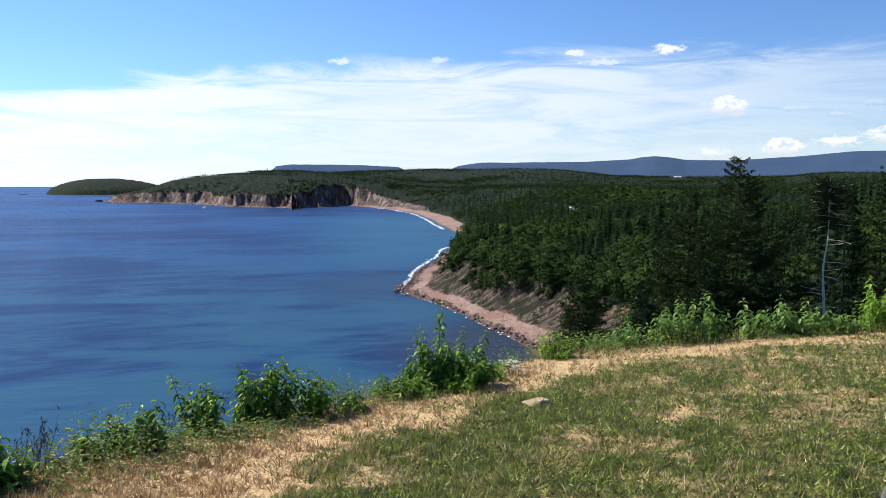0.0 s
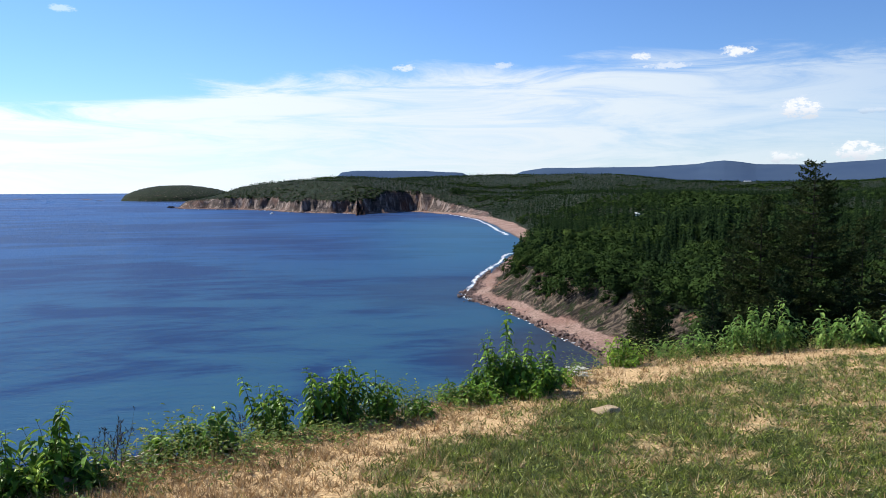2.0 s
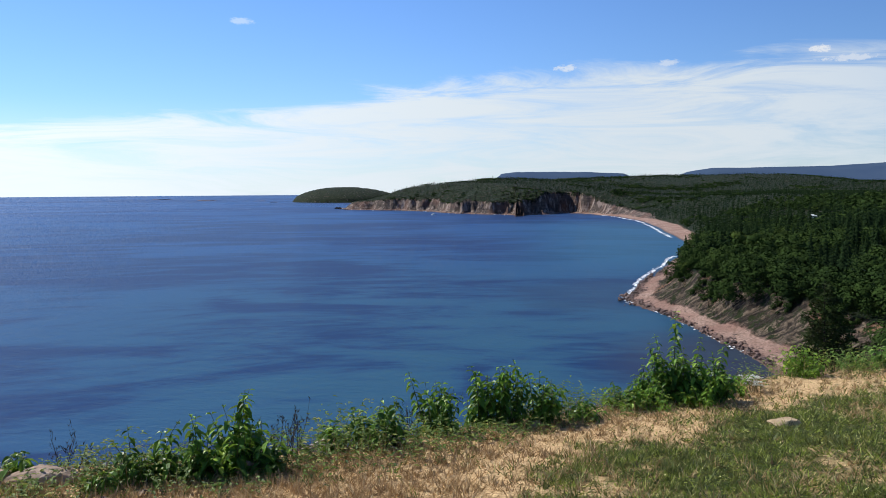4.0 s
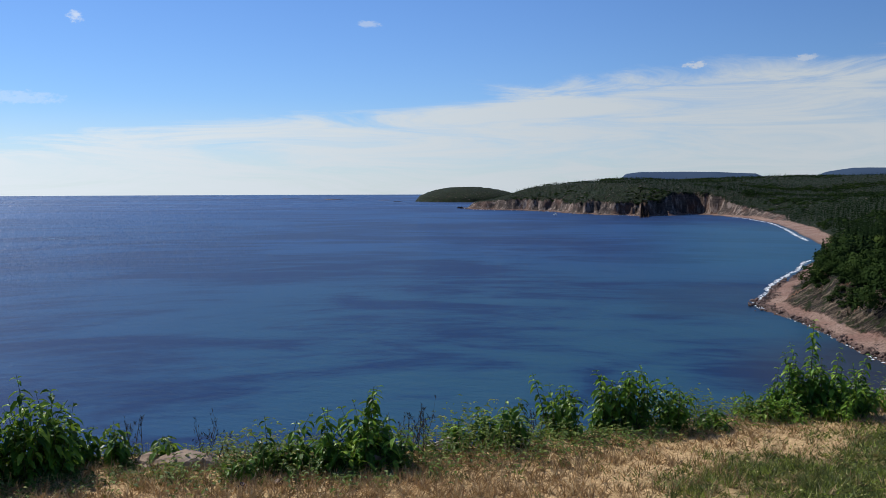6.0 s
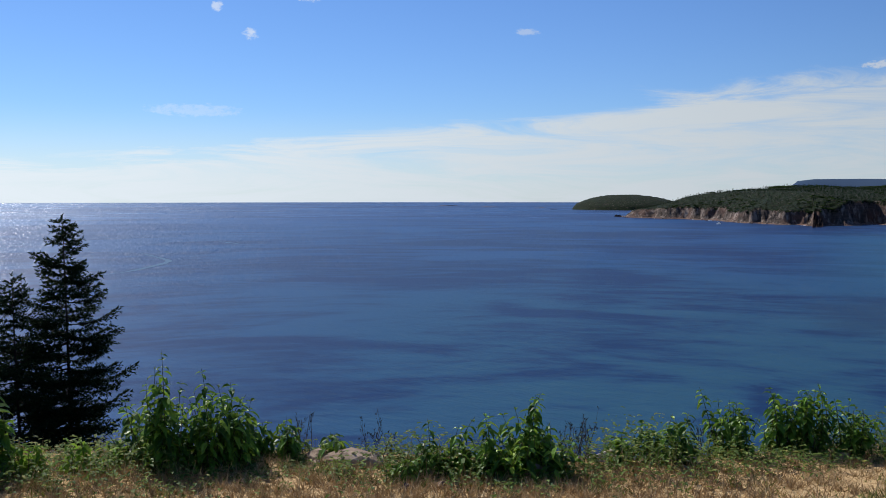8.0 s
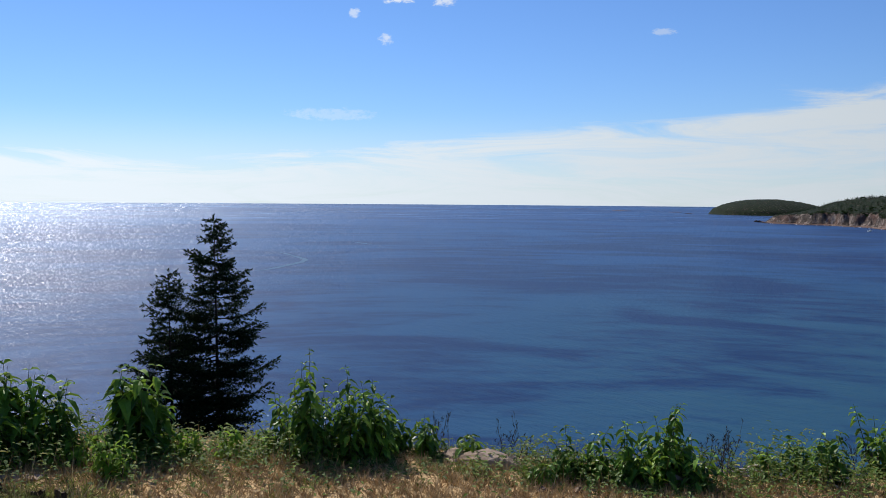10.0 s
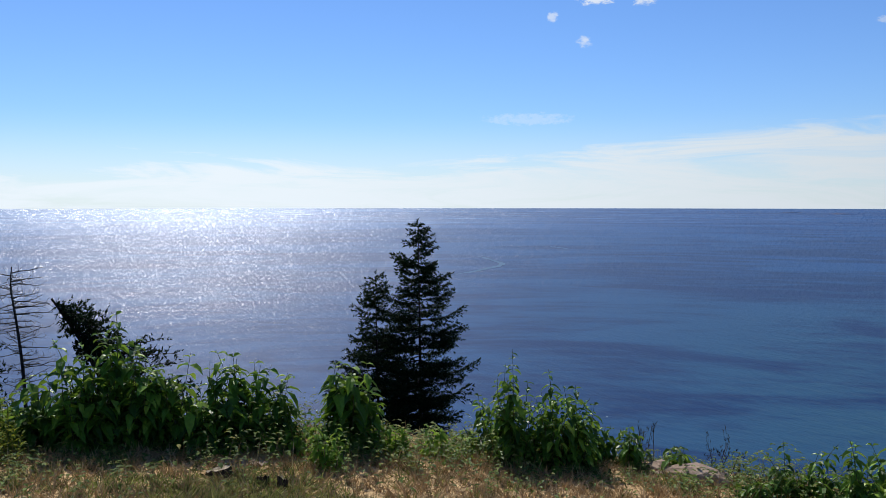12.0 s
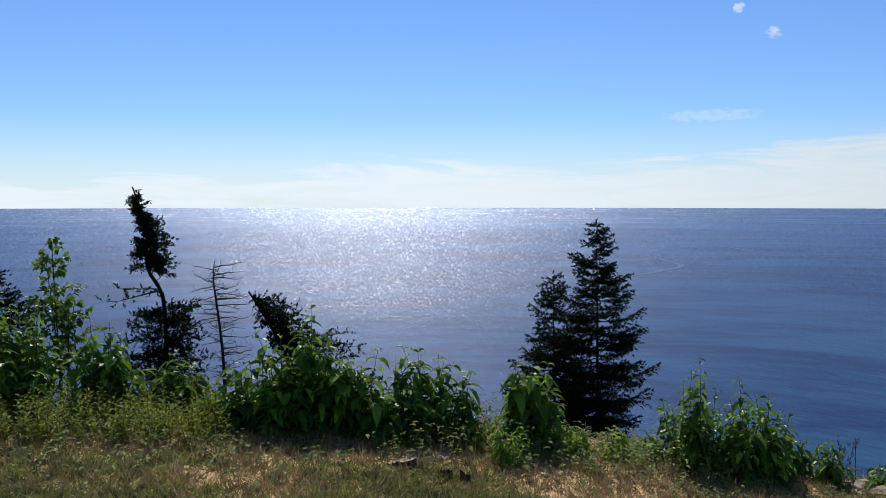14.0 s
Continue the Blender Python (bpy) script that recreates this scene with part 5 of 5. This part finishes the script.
def crooked_conifer(az, r, top_z, name, label, trunk, radius, limbs, seed, mat, trunk_mat, tuft=True, dead=(), twig=1.0):
    """A windblown conifer. trunk: (sideways, height) over the foot; limbs: (height, reach to the right, lift, number of twigs)."""
    g = np.random.default_rng(seed)
    at = spot(az, r)
    fix = (EYE + top_z - at.z) - trunk[-1][1]
    trunk = [(q, h + (fix if h > 0 else 0)) for q, h in trunk]
    limbs = [(h + fix, a, b, c) for h, a, b, c in limbs]
    dead = [(h + fix, a, b, c) for h, a, b, c in dead]
    top = thing(name, at, label, "tree", "trees on the brow")
    right = np.array((math.cos(radians(az)), math.sin(radians(az)), 0))
    deep = np.array((-right[1], right[0], 0))
    tp = np.array([right * s + deep * 0.05 * math.sin(3 * h) + np.array((0, 0, h)) for s, h in trunk])
    th = np.array([h for _, h in trunk])
    fine = np.linspace(0, 1, 24)
    k = np.linspace(0, 1, len(tp))
    pts = np.stack([np.interp(fine, k, tp[:, c]) for c in range(3)], -1)
    for _ in range(2):
        pts[1:-1] = (pts[:-2] + 2 * pts[1:-1] + pts[2:]) / 4
    part("trunk", tubes("trunk", [(pts, radius, radius * 0.22)], trunk_mat, 7), top)
    lines, A, B = [], [], []
    for k, (h, reach, lift, n) in enumerate(list(limbs) + list(dead)):
        c = np.array([np.interp(h, th, tp[:, j]) for j in range(3)])
        d = right * reach + deep * g.normal() * 0.6 * abs(reach)
        s = np.linspace(0, 1, 5)[:, None]
        path = c + d * s + np.array((0, 0, 1.0)) * lift * s + g.normal(size=(5, 3)) * 0.03 * s
        lines.append((path, 0.006 + 0.012 * abs(reach), 0.003))
        for j in range(n):
            t = 0.06 + 0.94 * (j + g.uniform(0, 1)) / n
            p = np.array([np.interp(t, s[:, 0], path[:, q]) for q in range(3)])
            w = d / (abs(reach) + 1e-6) * 0.6 + g.normal(size=3) * 0.7 + np.array((0, 0, 0.15))
            q = p + w / np.linalg.norm(w) * g.uniform(0.10, 0.24) * twig * min(1.0, 0.45 + abs(reach))
            if k < len(limbs):
                A.append(p)
                B.append(q)
            if not tuft or k >= len(limbs):
                lines.append(([p, q], 0.0035, 0.0015))
    part("branchwork", tubes("branchwork", lines, trunk_mat, 4), top)
    if tuft:
        part("foliage", needles(np.array(A), np.array(B), 1.4, seed, mat), top)
    return top


def wind_limbs(seed, lo, hi, n, left, right, lift, twigs, narrow=0.0):
    g = random.Random(seed)
    out = []
    for k in range(n):
        q = 1 - narrow * k / n
        reach = g.uniform(-left, -0.08 * left) if g.random() < left / (left + right) else g.uniform(0.08 * right, right)
        out.append((lo + (hi - lo) * (k + g.random()) / n, reach * q, g.uniform(*lift), twigs))
    return out


crooked_conifer(85.6, 20.0, 0.30, "windblown_spruce", "dark windblown spruce with a kinked trunk and bare middle",
                [(0, 0), (0, 4.2), (-0.02, 6.3), (-0.10, 6.75), (-0.38, 7.1), (-0.42, 7.5), (-0.33, 8.0), (-0.58, 8.75), (-0.66, 8.97)], 0.065,
                wind_limbs(1, 3.9, 6.35, 130, 1.35, 1.25, (-0.22, 0.16), 17, 0.45) + wind_limbs(2, 7.15, 7.8, 44, 0.30, 0.55, (-0.12, 0.1), 16) + wind_limbs(3, 7.7, 8.3, 36, 0.22, 0.30, (-0.05, 0.1), 12) + wind_limbs(9, 8.2, 8.75, 30, 0.2, 0.12, (0.0, 0.12), 9)
                + [(6.72, -0.95, 0.02, 14), (6.70, -1.2, -0.12, 14), (6.9, 0.35, 0.3, 4)], 601, M_NEEDLE, M_BARK)
crooked_conifer(76.2, 18.0, -1.85, "leaning_spruce", "dark spruce leaning hard with windswept level limbs",
                [(0.2, 0), (0.1, 2.0), (-0.35, 3.6), (-0.95, 4.9), (-1.38, 5.6)], 0.09,
                wind_limbs(4, 4.5, 5.5, 46, 0.12, 0.85, (-0.25, -0.05), 16) + wind_limbs(5, 2.2, 3.8, 40, 0.3, 1.5, (-0.05, 0.12), 20) + wind_limbs(15, 3.5, 4.7, 34, 0.15, 1.75, (-0.12, 0.02), 22), 602, M_NEEDLE, M_BARK)
crooked_conifer(82.4, 20.0, -1.36, "dead_snag", "bare dead conifer with many thin grey twigs",
                [(0.10, 0), (0.12, 4.2), (0.08, 5.2), (-0.02, 6.2), (-0.12, 6.9), (-0.08, 7.32)], 0.05,
                wind_limbs(6, 4.6, 7.2, 90, 0.5, 0.75, (-0.1, 0.16), 7), 603, M_DEADWOOD, M_DEADWOOD, tuft=False)
crooked_conifer(-24.2, 30.0, 0.05, "bare_trunk_spruce", "spruce with a pale bare trunk and dead branches",
                [(0.0, 0), (0.04, 5.5), (-0.03, 6.6), (-0.07, 7.1), (-0.03, 7.6), (0.05, 8.1), (0.06, 8.9), (0.06, 10.1)], 0.050,
                wind_limbs(7, 8.6, 10.05, 90, 0.75, 0.75, (-0.2, 0.1), 22), 604, M_NEEDLE_WARM, M_GREYWOOD, dead=wind_limbs(8, 5.6, 8.3, 16, 0.8, 0.9, (-0.15, 0.12), 3))

# ---------------------------------------------------------------- stones, stumps, driftwood
stone("stone", -6.2, 9.1, (0.19, 0.13, 0.055), 1, "pale flat-topped stone half sunk in the turf", M_STONE, 12)
stone("stone", -3.5, 11.1, (0.10, 0.06, 0.045), 2, "small pale stone on the dry brow", M_STONE, 40)
stone("stone", 1.5, 10.0, (0.07, 0.05, 0.03), 3, "small pinkish stone on the dry brow", M_STONE, 0)
stone("rock", 28.7, 6.74, (0.13, 0.08, 0.10), 5, "pale slanting rock under green shrubs", M_SLAB, 60, tip=24, sink=0.015)
stone("rock_slab", 41.2, 7.05, (0.34, 0.20, 0.10), 6, "broad weathered pale rock slab on the brow", M_SLAB, 40)
stone("rock_slab", 43.3, 7.2, (0.16, 0.12, 0.07), 7, "small weathered rock slab on the brow", M_SLAB, 10)
stone("stone", 35.3, 6.25, (0.05, 0.04, 0.04), 8, "small dark stone on dry soil", M_BOULDER, 0)
stone("stone", 37.6, 6.2, (0.045, 0.035, 0.04), 9, "small dark stone on dry soil", M_BOULDER, 70)
stone("stone", 71.0, 6.6, (0.24, 0.12, 0.030), 10, "long pale flat stone beside a tree stump", M_SLAB, 70, sink=0.012)
stone("stone", 9.4, 8.6, (0.07, 0.05, 0.05), 11, "small stone under leafy shrubs", M_STONE, 25)


def stump(az, r, rad, tall, seed, label):
    g = np.random.default_rng(seed)
    top = thing("tree_stump", spot(az, r) - Vector((0, 0, 0.03)), label, "tree stump", "old stumps")
    n, rows = 22, 6
    a = np.arange(n) * 2 * np.pi / n
    lobes = 1 + 0.10 * np.sin(3 * a + seed) + 0.06 * np.sin(7 * a) + g.normal(size=n) * 0.03
    vs = []
    for k in range(rows):
        u = k / (rows - 1)
        q = rad * lobes * (1 + 0.35 * (1 - u) ** 3)
        vs.append(np.stack([np.cos(a) * q, np.sin(a) * q, np.full(n, tall * u) + (0.02 * np.sin(a + seed) + g.normal(size=n) * 0.006) * u], -1))
    i, j = np.meshgrid(np.arange(rows - 1), np.arange(n), indexing="ij")
    f = np.stack([i * n + j, i * n + (j + 1) % n, (i + 1) * n + (j + 1) % n, (i + 1) * n + j], -1).reshape(-1, 4)
    part("bark", mesh_from("bark", np.concatenate(vs), f, M_STUMP), top, "dark split bark")
    rim = vs[-1]
    c = rim.mean(0)
    rings = np.concatenate([rim * 0.995 + c * 0.005, c + (rim - c) * 0.6 - (0, 0, 0.004), c[None] - (0, 0, 0.012)])
    q = np.arange(n)
    tri = np.concatenate([np.stack([q, (q + 1) % n, n + q], -1), np.stack([(q + 1) % n, n + (q + 1) % n, n + q], -1), np.stack([n + q, n + (q + 1) % n, np.full(n, 2 * n)], -1)])
    part("cut_face", mesh_from("cut_face", rings, tri, M_CUT), top, "greyed sawn wood face")


stump(72.3, 6.3, 0.085, 0.075, 1, "old sawn tree stump in dry grass")
stump(69.7, 6.04, 0.040, 0.08, 2, "thin sawn stump in dry grass")
stump(68.5, 5.95, 0.035, 0.10, 3, "thin broken stump in dry grass")


def driftwood(az, r, seed):
    g = np.random.default_rng(seed)
    top = thing("dead_branch", spot(az, r) + Vector((0, 0, 0.02)), "bleached dead branch lying on the brow", "branch")
    for k in range(4):
        a = g.uniform(-0.5, 0.5)
        s = np.linspace(-0.5, 0.5, 6)[:, None]
        p = np.concatenate([s * math.cos(a) * 0.30, s * math.sin(a) * 0.30 + 0.02 * k, 0.03 * k + 0.08 * s * (k - 1.5) + 0.01 * np.sin(7 * s)], 1)
        part("stick", tubes("stick", [(p, 0.012, 0.006)], M_GREYWOOD, 6), top)


driftwood(19.2, 7.5, 1)
driftwood(24.4, 7.25, 2)


def grey_block():
    """A low chamfered block with a sloping top, half out of sight beside the lawn."""
    bm = bmesh.new()
    bmesh.ops.create_cube(bm, size=1.0)
    for v in bm.verts:
        v.co = Vector((v.co.x * 0.42, v.co.y * 0.30, v.co.z * 0.20))
        if v.co.z > 0:
            v.co.x *= 0.72
            v.co.y *= 0.60
            v.co.z += 0.05 * v.co.x
    bmesh.ops.bevel(bm, geom=bm.edges[:], offset=0.018, segments=2, profile=0.6, affect="EDGES")
    me = bpy.data.meshes.new("grey_block")
    bm.to_mesh(me)
    bm.free()
    me.materials.append(M_CONCRETE)
    ob = new("grey_block", me)
    p = spot(-29.7, 5.75)
    ob.matrix_world = pose(p.x, p.y, p.z + 0.03, 0, 0, -20)
    tagged(ob, "low grey block with a sloping top on the lawn", "block")


grey_block()


# ---------------------------------------------------------------- shore: boulders, surf, reefs, boat, houses
def along_shore(k):
    i = min(int(k), len(SHORE) - 2)
    a, b = SHORE[i], SHORE[i + 1]
    d = (b - a) / np.linalg.norm(b - a)
    return a + (b - a) * (k - i), np.array((d[1], -d[0]))      # place, way inland


def shore_boulders():
    g = np.random.default_rng(71)
    shapes = []
    for s in range(6):
        me = boulder_mesh("b", 1, 1, 0.8, 30 + s, M_BOULDER, 1)
        v = np.array([tuple(q.co) for q in me.vertices])
        f = np.array([tuple(q.vertices) for q in me.polygons])
        shapes.append((v, f))
        bpy.data.meshes.remove(me)
    spots = []
    for k in range(2300):
        u = g.uniform(8.6, 15.5) if k < 2100 else g.normal(13.0, 0.35)
        p, inland = along_shore(u)
        off = 8.5 * g.random() ** 1.5 - 1.0 if k < 2100 else g.normal(-0.5, 2.0)
        q = p + inland * off
        spots.append((q[0], q[1], g.uniform(-0.2, 0.5), (0.15 + 0.85 * g.random() ** 2.5) * (1 if k < 2100 else 1.1), g.uniform(0, 6.28), 0.5))
    for k in range(60):
        p, inland = along_shore(g.uniform(25.5, 29.2))
        q = p - inland * g.uniform(0, 8)
        spots.append((q[0], q[1], 0.0, g.uniform(0.8, 2.6), g.uniform(0, 6.28), 0.5))
    scatter("shore_boulders", "dark wet boulders along the shingle and off the point", shapes, np.array(spots), M_BOULDER)["category"] = "rocks"


shore_boulders()


def surf():
    """Broken white foam where small waves reach the shingle."""
    g = np.random.default_rng(81)
    vs, fs = [], []
    for lo, hi, n, off, wid, skip in ((9.1, 12.6, 150, -0.6, 0.7, 0.45), (12.6, 14.6, 150, -2.2, 1.6, 0.3), (14.4, 16.6, 150, -2.5, 1.8, 0.15), (19.0, 22.2, 260, -4.5, 3.6, 0.25), (23.0, 29.0, 160, -1.0, 1.4, 0.5)):
        for k in range(n):
            if g.random() < skip:
                continue
            u = lo + (hi - lo) * k / n
            p, inland = along_shore(u)
            q, _ = along_shore(u + (hi - lo) / n * 1.5)
            c = (p + q) / 2 + inland * (off + 2.2 * fractal(np.array([p[0]]), np.array([p[1]]), 30, 3, 7)[0] + g.normal() * 0.5)
            d = (q - p) / 2
            m = 8
            b = len(vs)
            w = wid * g.uniform(0.4, 1.2)
            for j in range(m):
                a = 2 * math.pi * j / m
                e = c + d * math.cos(a) * g.uniform(0.8, 1.2) + inland * math.sin(a) * w * 0.5 * g.uniform(0.6, 1.3)
                vs.append((e[0], e[1], 0.10 + 0.04 * g.random()))
            fs += [(b, b + j, b + j + 1) for j in range(1, m - 1)]
    tagged(new("surf", mesh_from("surf", vs, fs, M_FOAM)), "thin white surf breaking on the shingle", "surf", kind="stuff")


surf()


def reef(az, r, long, high, seed):
    ob = new("reef", boulder_mesh("reef", long, long * 0.35, high, seed, M_BOULDER, 3, 0.5))
    ob.matrix_world = pose(-math.sin(radians(az)) * r, math.cos(radians(az)) * r, 0.2 * high, 0, 0, az)
    tagged(ob, "low dark reef awash far out at sea", "rock", "reefs off the point")


for k_, (az_, r_, l_, h_) in enumerate([(30.3, 2900, 34, 1.6), (26.9, 2700, 22, 1.2), (33.0, 3300, 40, 1.4), (26.1, 2450, 14, 1.6), (22.0, 1640, 4, 3.0), (21.8, 1620, 4, 4.0)]):
    reef(az_, r_, l_, h_, 90 + k_)


def boat(az, r, turn):
    top = thing("motor_boat", (-math.sin(radians(az)) * r, math.cos(radians(az)) * r, 0.0), "small white motor boat near the cliffs", "boat")
    bm = bmesh.new()
    bmesh.ops.create_cube(bm, size=1.0)
    bmesh.ops.subdivide_edges(bm, edges=bm.edges[:], cuts=3, use_grid_fill=True)
    for v in bm.verts:
        x, y, z = v.co
        taper = 1 - max(0, x + 0.1) ** 2 * 2.4
        v.co = Vector((x * 7, y * 2.3 * taper * (1 + 0.35 * z), z * 1.4 + 0.45 + 0.25 * max(0, x)))
    me = bpy.data.meshes.new("hull")
    bm.to_mesh(me)
    bm.free()
    me.materials.append(M_PAINT)
    part("hull", me, top)
    bm = bmesh.new()
    bmesh.ops.create_cube(bm, size=1.0)
    for v in bm.verts:
        v.co = Vector((v.co.x * (2.2 if v.co.z < 0 else 1.6), v.co.y * 1.5, v.co.z * 1.3 + 1.75))
    bmesh.ops.bevel(bm, geom=bm.edges[:], offset=0.12, segments=2, affect="EDGES")
    me = bpy.data.meshes.new("cabin")
    bm.to_mesh(me)
    bm.free()
    me.materials.append(M_PAINT)
    part("cabin", me, top)
    top.rotation_euler = (0, 0, radians(turn))


boat(15.55, 1240, 60)


def house(az, r, wide, deep, tall, turn):
    x, y = -math.sin(radians(az)) * r, math.cos(radians(az)) * r
    z = float(far_z(np.array([x]), np.array([y]))[0][0])
    top = thing("house", (x, y, z), "small white gabled house among the trees", "house", "houses in the woods")
    bm = bmesh.new()
    bmesh.ops.create_cube(bm, size=1.0)
    for v in bm.verts:
        v.co = Vector((v.co.x * wide, v.co.y * deep, (v.co.z + 0.5) * tall))
    me = bpy.data.meshes.new("wall")
    bm.to_mesh(me)
    bm.free()
    me.materials.append(M_PAINT)
    part("wall", me, top)
    w_, d_ = wide / 2 + 0.4, deep / 2 + 0.4
    rise = deep * 0.4
    v = [(-w_, -d_, tall + 0.01), (w_, -d_, tall + 0.01), (w_, d_, tall + 0.01), (-w_, d_, tall + 0.01), (-w_, 0, tall + rise), (w_, 0, tall + rise)]
    f = [(0, 1, 5), (0, 5, 4), (2, 3, 4), (2, 4, 5), (1, 2, 5), (3, 0, 4), (0, 3, 2), (0, 2, 1)]
    part("roof", mesh_from("roof", v, f, M_ROOF), top, "pale roof")
    for k in (-0.28, 0.0, 0.28):
        q = [(k * wide - 0.5, -deep / 2 - 0.02, tall * 0.35), (k * wide + 0.5, -deep / 2 - 0.02, tall * 0.35), (k * wide + 0.5, -deep / 2 - 0.02, tall * 0.75), (k * wide - 0.5, -deep / 2 - 0.02, tall * 0.75)]
        part("window", mesh_from("window", q, [(0, 1, 2, 3)], M_GLASS_DARK), top)
    top.rotation_euler = (0, 0, radians(turn))


house(-8.55, 700, 4.0, 3.0, 1.6, 0)
house(-15.3, 1750, 14, 3, 1.3, 10)


# ---------------------------------------------------------------- streaks on the water
def streak(name, line, wide):
    """A thin pale current line on the sea: heading and distance along it."""
    p = np.array([(-math.sin(radians(a)) * r, math.cos(radians(a)) * r, 0.06) for a, r in line])
    fine = np.linspace(0, 1, 40)
    k = np.linspace(0, 1, len(p))
    q = np.stack([np.interp(fine, k, p[:, c]) for c in range(3)], -1)
    for _ in range(4):
        q[1:-1] = (q[:-2] + 2 * q[1:-1] + q[2:]) / 4
    d = np.gradient(q, axis=0)
    side = np.stack([-d[:, 1], d[:, 0], 0 * d[:, 0]], -1)
    side /= np.linalg.norm(side, axis=1)[:, None]
    w_ = wide * np.sin(np.pi * fine)[:, None] * (1 + 0.5 * value_noise(q[:, 0], q[:, 1], 9, 3))[:, None] * 0.5
    verts = np.concatenate([q - side * w_, q + side * w_])
    i = np.arange(39)
    tagged(new(name, mesh_from(name, verts, np.stack([i, i + 1, i + 41, i + 40], -1), M_SLICK)), "pale curving current streak on the sea", "water streak", kind="structure")


streak("water_streak_1", [(53.1, 629), (52.4, 600), (51.2, 548), (51.6, 525), (54.0, 470), (56.5, 455)], 4.5)
streak("water_streak_2", [(48.3, 770), (47.6, 745), (46.8, 722)], 2.5)
